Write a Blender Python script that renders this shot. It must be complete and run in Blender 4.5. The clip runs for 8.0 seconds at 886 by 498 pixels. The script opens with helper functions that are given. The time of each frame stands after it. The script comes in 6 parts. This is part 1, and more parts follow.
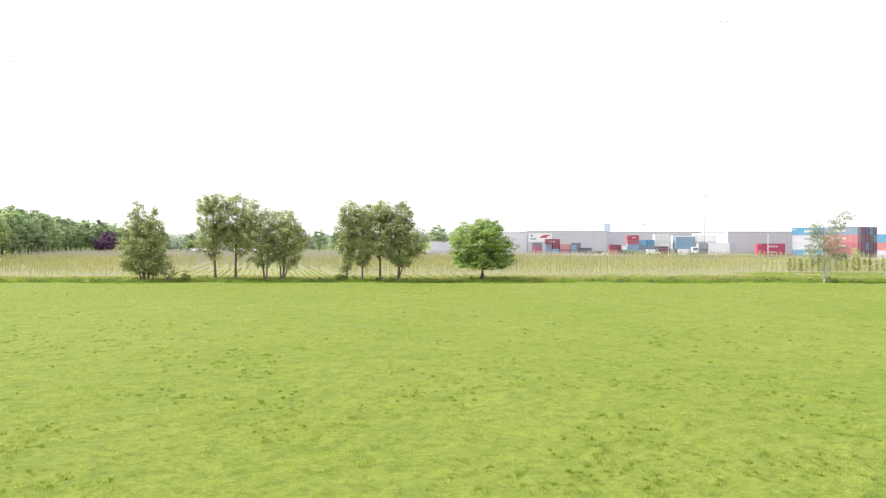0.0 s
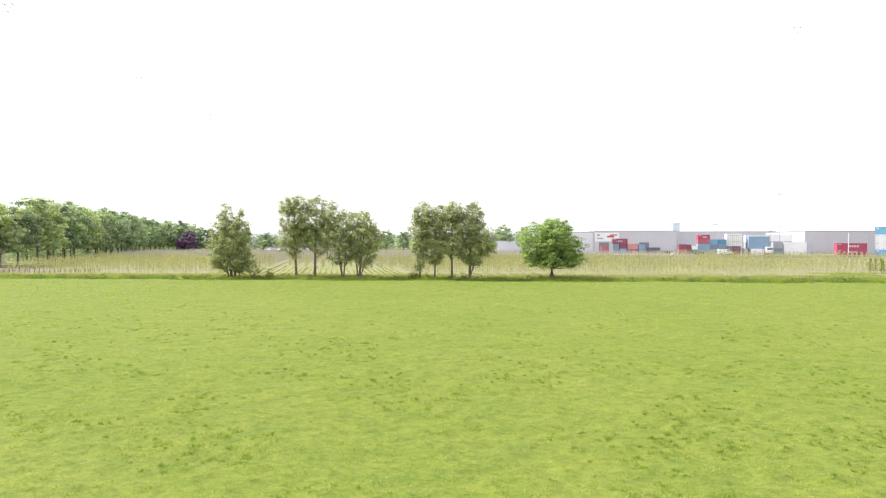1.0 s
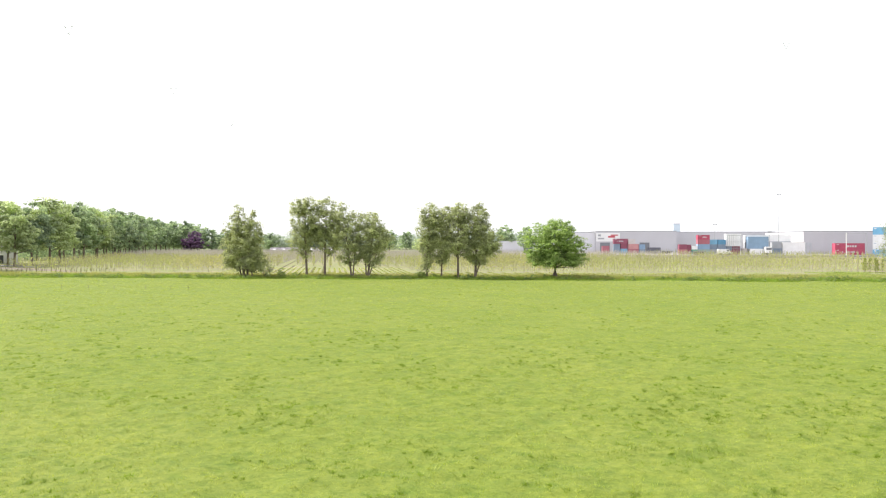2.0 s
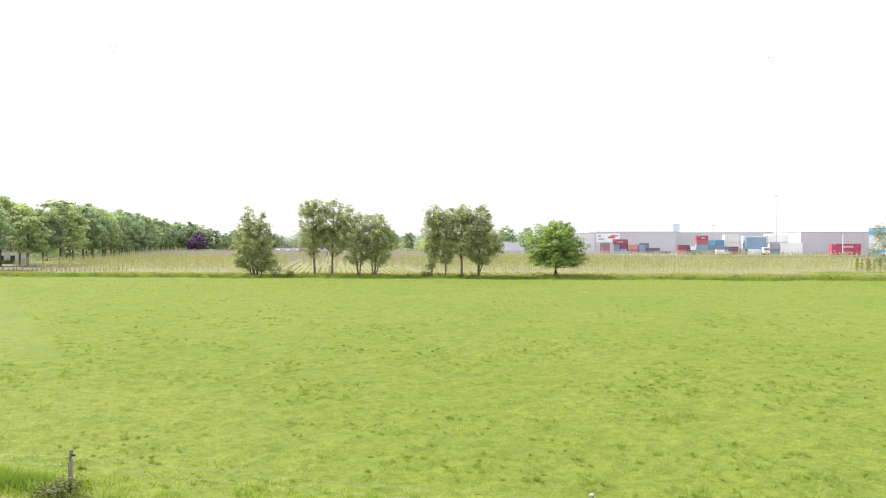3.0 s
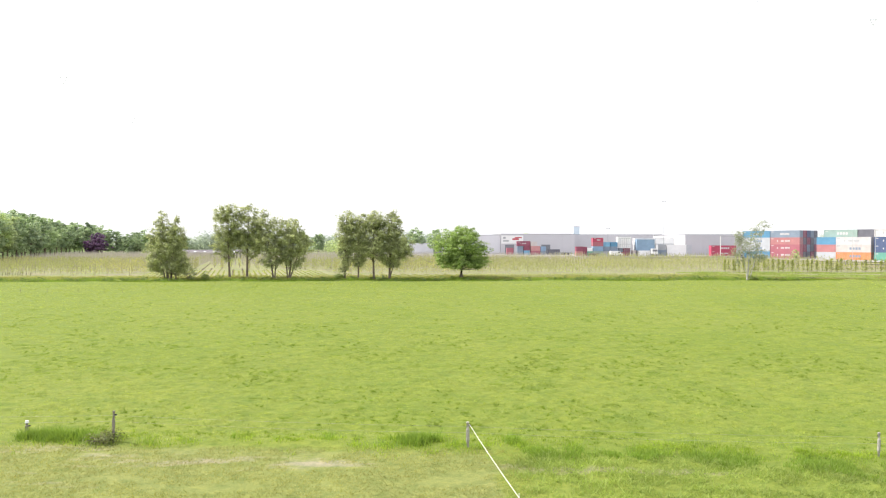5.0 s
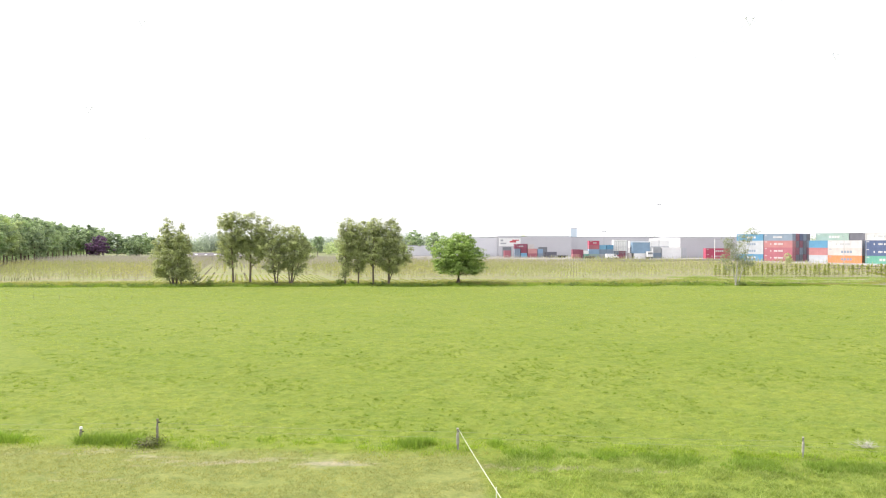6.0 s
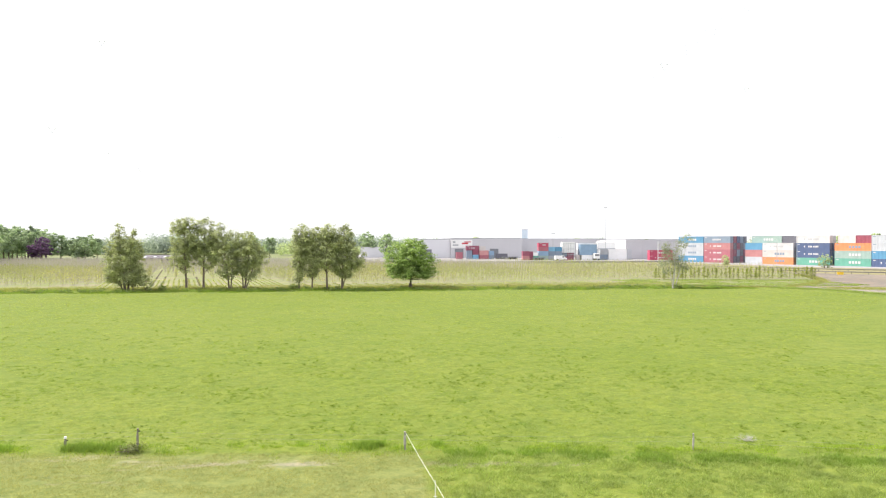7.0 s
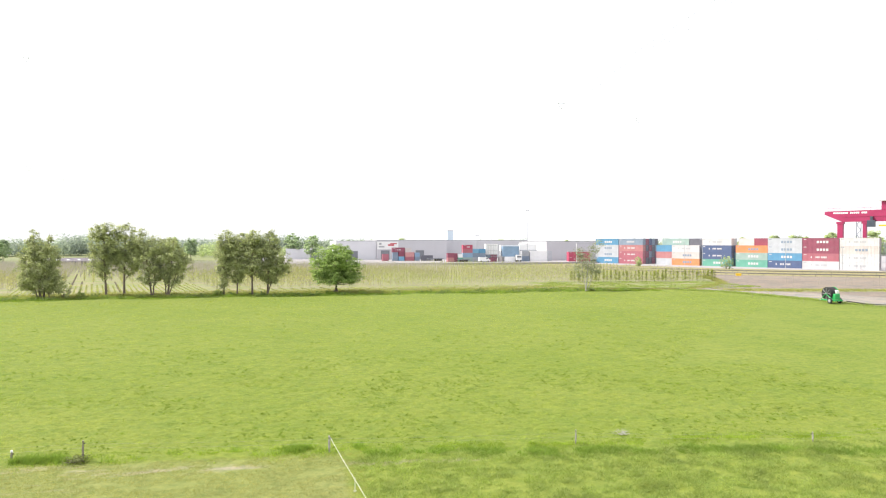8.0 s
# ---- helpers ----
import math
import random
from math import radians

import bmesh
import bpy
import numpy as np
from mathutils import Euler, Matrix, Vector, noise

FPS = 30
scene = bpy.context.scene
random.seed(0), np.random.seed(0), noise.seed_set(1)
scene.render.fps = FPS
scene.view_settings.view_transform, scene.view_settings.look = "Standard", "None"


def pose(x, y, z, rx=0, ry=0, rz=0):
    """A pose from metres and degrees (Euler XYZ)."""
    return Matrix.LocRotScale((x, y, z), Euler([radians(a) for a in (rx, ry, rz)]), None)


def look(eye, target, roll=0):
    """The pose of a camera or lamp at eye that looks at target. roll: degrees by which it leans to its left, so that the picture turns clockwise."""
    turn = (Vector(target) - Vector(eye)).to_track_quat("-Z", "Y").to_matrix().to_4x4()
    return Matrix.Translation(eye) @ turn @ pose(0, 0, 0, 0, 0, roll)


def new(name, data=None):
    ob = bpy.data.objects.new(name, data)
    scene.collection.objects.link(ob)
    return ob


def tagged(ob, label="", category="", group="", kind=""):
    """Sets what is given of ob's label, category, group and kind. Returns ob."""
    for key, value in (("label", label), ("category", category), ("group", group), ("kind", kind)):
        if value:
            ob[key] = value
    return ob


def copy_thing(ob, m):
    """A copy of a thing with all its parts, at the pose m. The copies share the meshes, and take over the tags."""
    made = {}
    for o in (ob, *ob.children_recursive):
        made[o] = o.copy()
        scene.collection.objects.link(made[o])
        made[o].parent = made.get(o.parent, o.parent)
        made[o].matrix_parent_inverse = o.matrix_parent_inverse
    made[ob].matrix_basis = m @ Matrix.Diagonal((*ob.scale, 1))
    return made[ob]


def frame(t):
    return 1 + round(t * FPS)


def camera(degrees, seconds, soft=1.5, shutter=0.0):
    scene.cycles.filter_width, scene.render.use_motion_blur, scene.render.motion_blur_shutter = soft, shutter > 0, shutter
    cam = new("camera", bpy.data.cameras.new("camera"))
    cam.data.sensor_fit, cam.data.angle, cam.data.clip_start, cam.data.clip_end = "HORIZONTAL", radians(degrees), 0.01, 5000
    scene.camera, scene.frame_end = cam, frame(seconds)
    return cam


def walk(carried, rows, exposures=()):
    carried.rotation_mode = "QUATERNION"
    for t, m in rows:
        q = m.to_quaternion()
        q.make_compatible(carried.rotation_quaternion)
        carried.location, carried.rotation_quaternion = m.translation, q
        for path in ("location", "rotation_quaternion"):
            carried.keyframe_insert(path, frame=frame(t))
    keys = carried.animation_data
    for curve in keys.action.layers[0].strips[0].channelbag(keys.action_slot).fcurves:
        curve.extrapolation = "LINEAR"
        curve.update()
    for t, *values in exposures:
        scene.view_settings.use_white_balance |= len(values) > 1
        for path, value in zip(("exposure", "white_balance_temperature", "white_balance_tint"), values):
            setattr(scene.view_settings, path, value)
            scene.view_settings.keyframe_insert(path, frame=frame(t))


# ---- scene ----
cam = camera(66.73, 8.0, 1.15)
# seconds, eye x y z, pitch, yaw
PATH = [
    (0.0, 0.000, 0.000, 5.800, -0.54, 0.00),
    (0.5, -0.604, -1.555, 5.788, -0.55, 4.49),
    (1.0, -1.088, -3.328, 5.783, -0.57, 5.38),
    (1.5, -1.469, -5.095, 5.782, -0.57, 5.40),
    (3.0, -2.043, -10.528, 5.746, -0.51, 5.47),
    (3.5, -2.072, -12.393, 5.755, -0.51, 3.33),
    (4.0, -2.083, -14.324, 5.776, -0.49, -0.93),
    (4.5, -2.044, -16.199, 6.021, -0.51, -2.13),
    (6.0, -2.002, -21.731, 7.695, -0.50, -2.36),
    (6.5, -1.973, -23.650, 8.297, -0.52, -3.94),
    (7.0, -1.982, -25.570, 8.905, -0.56, -6.33),
    (7.5, -2.019, -27.526, 9.523, -0.61, -9.25),
    (8.0, -2.120, -29.829, 10.250, -0.64, -12.54),
]
walk(cam, [(t, pose(x, y, z, 90 + pitch, 0, yaw)) for t, x, y, z, pitch, yaw in PATH],
     exposures=[(0.0, 0.85), (8.0, 0.85)])

# ---- light: hazy spring daylight, sun from the west over a thin veil of cloud ----
SUN = Vector((-0.80, 0.28, 0.95)).normalized()
world = bpy.data.worlds.new("hazy_sky")
scene.world = world
world.use_nodes = True
wn, wl = world.node_tree.nodes, world.node_tree.links
sky = wn.new("ShaderNodeTexSky")
sky.sky_type, sky.sun_disc = "NISHITA", False
sky.sun_elevation, sky.sun_rotation = math.asin(SUN.z), math.atan2(SUN.x, SUN.y)
sky.dust_density, sky.air_density, sky.ozone_density = 6.0, 1.0, 1.0
veil = wn.new("ShaderNodeMix")
veil.data_type = "RGBA"
veil.inputs[0].default_value = 0.72
veil.inputs[7].default_value = (8.6, 8.6, 8.9, 1)
wl.new(sky.outputs[0], veil.inputs[6])
wl.new(veil.outputs[2], wn["Background"].inputs[0])
wn["Background"].inputs[1].default_value = 0.106
sun = new("sun", bpy.data.lights.new("sun", "SUN"))
sun.data.energy, sun.data.angle, sun.data.color = 3.4, radians(4.0), (1.0, 0.95, 0.86)
sun.matrix_world = look(SUN * 200, (0, 0, 0))

rng = np.random.default_rng(7)


# ---- materials ----
def graph(name):
    m = bpy.data.materials.new(name)
    m.use_nodes = True
    n, l = m.node_tree.nodes, m.node_tree.links
    return m, n, l, n["Principled BSDF"]


def rgb(c):
    return (c[0], c[1], c[2], 1.0)


def noise_node(n, l, scale, detail=4.0, rough=0.55, coord="Position", stretch=None):
    tex = n.new("ShaderNodeTexNoise")
    tex.inputs["Scale"].default_value, tex.inputs["Detail"].default_value = scale, detail
    tex.inputs["Roughness"].default_value = rough
    if coord == "Position":
        src = n.new("ShaderNodeNewGeometry").outputs["Position"]
    else:
        src = n.new("ShaderNodeTexCoord").outputs["Object"]
    if stretch:
        mul = n.new("ShaderNodeVectorMath")
        mul.operation = "MULTIPLY"
        mul.inputs[1].default_value = stretch
        l.new(src, mul.inputs[0])
        src = mul.outputs[0]
    l.new(src, tex.inputs["Vector"])
    return tex


def ramp(n, l, src, stops):
    r = n.new("ShaderNodeValToRGB")
    while len(r.color_ramp.elements) < len(stops):
        r.color_ramp.elements.new(0.5)
    for e, (p, c) in zip(r.color_ramp.elements, stops):
        e.position, e.color = p, rgb(c)
    l.new(src, r.inputs[0])
    return r.outputs["Color"]


def blend(n, l, fac, a, b, mode="MIX"):
    mx = n.new("ShaderNodeMix")
    mx.data_type, mx.blend_type = "RGBA", mode
    for sock, v in ((mx.inputs[0], fac), (mx.inputs[6], a), (mx.inputs[7], b)):
        if isinstance(v, (int, float)):
            sock.default_value = v
        elif isinstance(v, tuple):
            sock.default_value = rgb(v)
        else:
            l.new(v, sock)
    return mx.outputs[2]


def bump(n, l, bsdf, height, strength, distance):
    b = n.new("ShaderNodeBump")
    b.inputs["Strength"].default_value, b.inputs["Distance"].default_value = strength, distance
    l.new(height, b.inputs["Height"])
    l.new(b.outputs[0], bsdf.inputs["Normal"])


def surface(name, base, vary=0.18, scale=1.5, fine=25.0, rough=0.7, metal=0.0, relief=0.01, dirt=None, coord="Object"):
    """Paint, wood, metal or soil: two scales of tone, fine relief, and dirt in drifts if given."""
    m, n, l, b = graph(name)
    big = noise_node(n, l, scale, 5.0, 0.6, coord)
    small = noise_node(n, l, fine, 3.0, 0.5, coord)
    lo, hi = [c * (1 - vary) for c in base], [min(1, c * (1 + vary)) for c in base]
    col = ramp(n, l, big.outputs[0], [(0.3, lo), (0.7, hi)])
    tone = ramp(n, l, small.outputs[0], [(0.3, (1 - vary * 0.6,) * 3), (0.7, (1, 1, 1))])
    col = blend(n, l, 1.0, col, tone, "MULTIPLY")
    if dirt:
        drift = noise_node(n, l, scale * 0.6, 6.0, 0.7, coord)
        mask = ramp(n, l, drift.outputs[0], [(0.52, (0, 0, 0)), (0.72, (0.7, 0.7, 0.7))])
        col = blend(n, l, mask, col, dirt)
    l.new(col, b.inputs["Base Color"])
    b.inputs["Roughness"].default_value, b.inputs["Metallic"].default_value = rough, metal
    b.inputs["Specular IOR Level"].default_value = 0.1 if rough >= 0.9 else 0.5
    if relief:
        bump(n, l, b, small.outputs[0], 0.5, relief)
    return m


def foliage(name, dark, light, through_tint, glow=0.35, patch=0.35, depth=0.25, sheen=0.25):
    """Leaves: every leaf its own tone, drifts of tone over the crown, light passing through the blades."""
    m, n, l, b = graph(name)
    isl = n.new("ShaderNodeNewGeometry").outputs["Random Per Island"]
    col = ramp(n, l, isl, [(0.0, dark), (1.0, light)])
    drift = noise_node(n, l, patch, 3.0)
    tone = ramp(n, l, drift.outputs[0], [(0.34, (1 - depth,) * 3), (0.66, (1.0 + depth * 0.45, 1.0 + depth * 0.4, 1.0 - depth * 0.1))])
    col = blend(n, l, 1.0, col, tone, "MULTIPLY")
    l.new(col, b.inputs["Base Color"])
    b.inputs["Roughness"].default_value = 0.62 if sheen < 0.3 else 0.5
    b.inputs["Specular IOR Level"].default_value = sheen
    tr = n.new("ShaderNodeBsdfTranslucent")
    l.new(blend(n, l, 1.0, col, through_tint, "MULTIPLY"), tr.inputs[0])
    mx = n.new("ShaderNodeMixShader")
    mx.inputs[0].default_value = glow
    l.new(b.outputs[0], mx.inputs[1])
    l.new(tr.outputs[0], mx.inputs[2])
    l.new(mx.outputs[0], n["Material Output"].inputs[0])
    return m


def turf(name, tones, coarse=0.05, mid=0.45, fine=5.0, relief=0.08, bare=None, bare_cut=0.66):
    """Ground: broad drifts, tufts and blades, with bare soil showing through if given."""
    m, n, l, b = graph(name)
    a = noise_node(n, l, coarse, 4.0, 0.6)
    c = noise_node(n, l, mid, 6.0, 0.65, "Position", (0.55, 1.0, 1.0))
    f = noise_node(n, l, fine, 5.0, 0.7)
    g = noise_node(n, l, fine * 7, 2.0, 0.6)
    col = ramp(n, l, a.outputs[0], [(0.3, tones[0]), (0.7, tones[1])])
    t = ramp(n, l, c.outputs[0], [(0.34, (0.70, 0.80, 0.82)), (0.52, (1, 1, 1)), (0.70, (1.16, 1.10, 0.95))])
    col = blend(n, l, 1.0, col, t, "MULTIPLY")
    t = ramp(n, l, f.outputs[0], [(0.33, (0.62, 0.70, 0.66)), (0.50, (1, 1, 1)), (0.70, (1.22, 1.14, 1.05))])
    col = blend(n, l, 1.0, col, t, "MULTIPLY")
    t = ramp(n, l, g.outputs[0], [(0.3, (0.75, 0.78, 0.75)), (0.7, (1.15, 1.12, 1.1))])
    col = blend(n, l, 1.0, col, t, "MULTIPLY")
    if bare:
        d = noise_node(n, l, mid * 0.7, 5.0, 0.7, "Position", (0.5, 1.4, 1))
        mask = ramp(n, l, d.outputs[0], [(bare_cut, (0, 0, 0)), (bare_cut + 0.1, (0.85, 0.85, 0.85))])
        col = blend(n, l, mask, col, bare)
    l.new(col, b.inputs["Base Color"])
    b.inputs["Roughness"].default_value = 0.9
    b.inputs["Specular IOR Level"].default_value = 0.12
    bump(n, l, b, f.outputs[0], 0.8, relief)
    return m


def pasture_turf():
    """Grazed turf, and short dry mown grass with worn patches on the near side of the fence."""
    m, n, l, b = graph("pasture_turf")

    def tone(src, stops, col):
        return blend(n, l, 1.0, col, ramp(n, l, src, stops), "MULTIPLY")

    a = noise_node(n, l, 0.06, 4.0, 0.6)
    c = noise_node(n, l, 0.55, 6.0, 0.65, "Position", (0.75, 1.0, 1.0))
    f = noise_node(n, l, 3.2, 5.0, 0.7, "Position", (0.85, 1.0, 1.0))
    g = noise_node(n, l, 26.0, 3.0, 0.65)
    green = ramp(n, l, a.outputs[0], [(0.3, (0.142, 0.188, 0.031)), (0.7, (0.178, 0.211, 0.045))])
    green = tone(c.outputs[0], [(0.32, (0.84, 0.91, 0.88)), (0.50, (1, 1, 1)), (0.70, (1.08, 1.06, 0.98))], green)
    lush = noise_node(n, l, 1.5, 5.0, 0.65, "Position", (0.9, 1.0, 1.0))
    green = tone(lush.outputs[0], [(0.30, (1.05, 1.03, 1.0)), (0.52, (1.0, 1.0, 1.0)), (0.68, (0.78, 0.87, 0.74))], green)
    dry = ramp(n, l, a.outputs[0], [(0.3, (0.168, 0.197, 0.055)), (0.7, (0.212, 0.224, 0.082))])
    worn = noise_node(n, l, 0.42, 5.0, 0.7, "Position", (0.45, 1.7, 1.0))
    xyz = n.new("ShaderNodeSeparateXYZ")
    l.new(n.new("ShaderNodeNewGeometry").outputs["Position"], xyz.inputs[0])
    wob = noise_node(n, l, 0.7, 5.0, 0.65)

    def calc(op, p, q):
        k = n.new("ShaderNodeMath")
        k.operation = op
        for s, v in zip(k.inputs, (p, q)):
            if isinstance(v, (int, float)):
                s.default_value = v
            else:
                l.new(v, s)
        return k.outputs[0]

    wobble = calc("MULTIPLY", wob.outputs[0], 1.6)
    edge = calc("SUBTRACT", calc("SUBTRACT", calc("SUBTRACT", 2.35, calc("MULTIPLY", xyz.outputs[0], 0.0855)), xyz.outputs[1]), wobble)
    side = calc("SUBTRACT", calc("SUBTRACT", 1.0, xyz.outputs[0]), wobble)
    near = calc("MINIMUM", edge, side)
    rut = calc("MAXIMUM", calc("SUBTRACT", 1.0, calc("ABSOLUTE", calc("SUBTRACT", edge, 1.35), 0.0)), 0.0)
    bare = calc("ADD", worn.outputs[0], calc("MULTIPLY", rut, 0.11))
    dry = blend(n, l, ramp(n, l, bare, [(0.60, (0, 0, 0)), (0.74, (0.85, 0.85, 0.85))]), dry, (0.30, 0.265, 0.205))
    fac = ramp(n, l, calc("ADD", calc("MULTIPLY", near, 0.8), 0.5), [(0.35, (0, 0, 0)), (0.75, (1, 1, 1))])
    strip = calc("MAXIMUM", calc("SUBTRACT", 1.0, calc("MULTIPLY", calc("ABSOLUTE", calc("SUBTRACT", edge, 1.45), 0.0), 2.6)), 0.0)
    strip = calc("MULTIPLY", strip, calc("MINIMUM", calc("MAXIMUM", calc("SUBTRACT", 2.4, calc("MULTIPLY", xyz.outputs[0], 0.3)), 0.0), 1.0))
    worn_strip = ramp(n, l, calc("MULTIPLY", strip, calc("MULTIPLY", worn.outputs[0], 2.0)), [(0.35, (0, 0, 0)), (0.8, (0.75, 0.75, 0.75))])
    green = blend(n, l, worn_strip, green, (0.24, 0.225, 0.14))
    col = blend(n, l, fac, green, dry)
    col = tone(f.outputs[0], [(0.33, (0.72, 0.80, 0.70)), (0.50, (1, 1, 1)), (0.70, (1.16, 1.12, 1.04))], col)
    e = noise_node(n, l, 9.0, 4.0, 0.7, "Position", (0.7, 1.0, 1.0))
    col = tone(e.outputs[0], [(0.3, (0.74, 0.80, 0.76)), (0.7, (1.16, 1.12, 1.08))], col)
    col = tone(g.outputs[0], [(0.3, (0.78, 0.82, 0.78)), (0.7, (1.15, 1.12, 1.10))], col)
    l.new(col, b.inputs["Base Color"])
    b.inputs["Roughness"].default_value = 0.9
    b.inputs["Specular IOR Level"].default_value = 0.15
    bump(n, l, b, e.outputs[0], 0.7, 0.04)
    return m


M_PASTURE = pasture_turf()
M_FARLAND = turf("far_meadow", ((0.19, 0.215, 0.105), (0.235, 0.245, 0.14)), 0.008, 0.05, 0.8, 0.2)
M_CROP_SOIL = turf("nursery_soil", ((0.235, 0.222, 0.132), (0.285, 0.262, 0.185)), 0.03, 0.3, 3.0, 0.06, (0.19, 0.225, 0.075), 0.46)
M_SOIL = turf("bare_field_soil", ((0.205, 0.17, 0.150), (0.255, 0.215, 0.19)), 0.04, 0.3, 3.0, 0.08, (0.24, 0.23, 0.13), 0.62)
M_GRAVEL = turf("gravel_track", ((0.25, 0.22, 0.205), (0.30, 0.27, 0.25)), 0.05, 0.5, 6.0, 0.03)
M_BANK = turf("dry_bank", ((0.25, 0.23, 0.12), (0.31, 0.27, 0.16)), 0.06, 0.6, 4.0, 0.08, (0.15, 0.14, 0.08), 0.55)
M_WEEDS = turf("weedy_turf", ((0.21, 0.215, 0.11), (0.26, 0.25, 0.145)), 0.1, 0.6, 4.0, 0.1, (0.28, 0.25, 0.18), 0.55)
M_CONCRETE = surface("pale_concrete", (0.31, 0.295, 0.31), 0.10, 0.15, 4.0, 0.85, 0, 0.004, (0.40, 0.38, 0.36), "Position")
M_BLADE = foliage("grass_blades", (0.282, 0.364, 0.047), (0.435, 0.508, 0.102), (1.0, 1.0, 0.65), 0.42, 1.5, 0.26, 0.5)
M_RANK = foliage("rank_grass", (0.25, 0.38, 0.045), (0.40, 0.52, 0.09), (1.0, 1.0, 0.6), 0.5, 0.6)
M_DRYGRASS = foliage("dry_grass", (0.285, 0.32, 0.09), (0.43, 0.435, 0.17), (1.0, 0.95, 0.7), 0.5, 0.5)
M_DITCH = foliage("ditch_growth", (0.21, 0.30, 0.09), (0.38, 0.46, 0.17), (1.0, 1.0, 0.6), 0.5, 0.4)
M_TUSSOCK = foliage("tussock_grass", (0.18, 0.305, 0.05), (0.325, 0.445, 0.095), (1.0, 1.0, 0.6), 0.45, 0.4)
M_COLUMN = foliage("column_tree_leaves", (0.235, 0.285, 0.08), (0.42, 0.46, 0.15), (1.0, 1.0, 0.6), 0.45, 0.8, 0.3)
M_ROUGH = foliage("rough_grass_blades", (0.235, 0.33, 0.075), (0.385, 0.465, 0.145), (1.0, 1.0, 0.7), 0.5, 0.5)
M_TUFT = foliage("pasture_tufts", (0.15, 0.245, 0.025), (0.265, 0.365, 0.055), (1.0, 1.0, 0.65), 0.5, 0.4)
M_POPLAR = foliage("poplar_leaves", (0.315, 0.37, 0.195), (0.60, 0.64, 0.37), (1.0, 1.0, 0.85), 0.42, 0.8, 0.46)
M_MAPLE = foliage("maple_leaves", (0.19, 0.31, 0.085), (0.47, 0.61, 0.23), (1.0, 1.0, 0.7), 0.40, 0.8, 0.44)
M_OAK = foliage("oak_leaves", (0.29, 0.405, 0.265), (0.51, 0.62, 0.40), (1.0, 1.0, 0.9), 0.44, 0.16, 0.42)
M_OAK_PALE = foliage("young_oak_leaves", (0.40, 0.50, 0.28), (0.62, 0.72, 0.42), (1.0, 1.0, 0.85), 0.44, 0.16, 0.40)
M_BEECH = foliage("copper_beech_leaves", (0.15, 0.09, 0.18), (0.28, 0.18, 0.33), (1.0, 0.75, 0.95), 0.45, 0.2)
# far leaves greyed and blued: haze is painted into their colour
M_WOOD_FAR = foliage("hazed_far_leaves", (0.33, 0.40, 0.36), (0.46, 0.53, 0.48), (1.0, 1.0, 0.85), 0.5, 0.05)
M_NURSERY = foliage("nursery_leaves", (0.38, 0.39, 0.17), (0.58, 0.565, 0.28), (1.0, 1.0, 0.6), 0.5, 0.06)
M_NURSERY_G = foliage("green_nursery_leaves", (0.325, 0.365, 0.14), (0.53, 0.55, 0.25), (1.0, 1.0, 0.7), 0.5, 0.1)
M_BIRCH = foliage("birch_leaves", (0.24, 0.28, 0.20), (0.40, 0.44, 0.32), (1.0, 1.0, 0.7), 0.5, 0.5)
M_BARK = surface("grey_brown_bark", (0.20, 0.16, 0.13), 0.3, 1.2, 9.0, 0.9, 0, 0.03)
M_STEM = surface("young_stem_bark", (0.40, 0.36, 0.30), 0.2, 1.0, 9.0, 0.9, 0, 0)
M_BIRCHBARK = surface("birch_bark", (0.50, 0.48, 0.44), 0.3, 2.0, 8.0, 0.8, 0, 0.01, (0.10, 0.09, 0.08))
M_POST = surface("weathered_post_wood", (0.27, 0.245, 0.21), 0.3, 4.0, 40.0, 0.9, 0, 0.006, (0.17, 0.15, 0.12))
M_POST_PALE = surface("bleached_post_wood", (0.44, 0.42, 0.38), 0.25, 4.0, 40.0, 0.9, 0, 0.006, (0.27, 0.25, 0.21))
M_TAPE = surface("white_fence_tape", (0.82, 0.82, 0.80), 0.06, 4.0, 60.0, 0.6, 0, 0.001)
M_WIRE = surface("galvanised_wire", (0.50, 0.52, 0.52), 0.1, 4.0, 60.0, 0.45, 0.7, 0)
M_STEEL = surface("galvanised_steel", (0.42, 0.44, 0.45), 0.15, 0.6, 12.0, 0.5, 0.5, 0.002)
M_CLAD = surface("grey_cladding", (0.54, 0.535, 0.56), 0.05, 0.08, 2.0, 0.55, 0.0, 0.003, (0.50, 0.495, 0.52))
M_CLAD_PALE = surface("pale_cladding", (0.66, 0.66, 0.69), 0.05, 0.08, 2.0, 0.55, 0.0, 0.003)
M_CLAD_DARK = surface("dark_trim", (0.20, 0.21, 0.23), 0.1, 0.2, 3.0, 0.6, 0.0, 0.002)
M_WHITE = surface("white_panel", (0.80, 0.80, 0.79), 0.05, 0.3, 3.0, 0.5, 0, 0.002)
M_ROOF = surface("lilac_grey_roof_sheet", (0.33, 0.30, 0.34), 0.15, 0.4, 5.0, 0.7, 0, 0.004)
M_GLASS = surface("dull_roof_light", (0.70, 0.72, 0.74), 0.06, 0.5, 5.0, 0.3, 0, 0.0)
M_CRANE = surface("crane_red_paint", (0.36, 0.03, 0.105), 0.12, 0.4, 6.0, 0.45, 0.0, 0.002)
M_YELLOW = surface("yellow_paint", (0.75, 0.50, 0.03), 0.1, 0.6, 8.0, 0.5, 0.0, 0.002)
M_BLACK = surface("black_rubber", (0.03, 0.03, 0.032), 0.2, 1.0, 12.0, 0.75, 0.0, 0.004)
M_GREENPAINT = surface("green_machine_paint", (0.03, 0.36, 0.10), 0.12, 1.0, 9.0, 0.45, 0.0, 0.002)
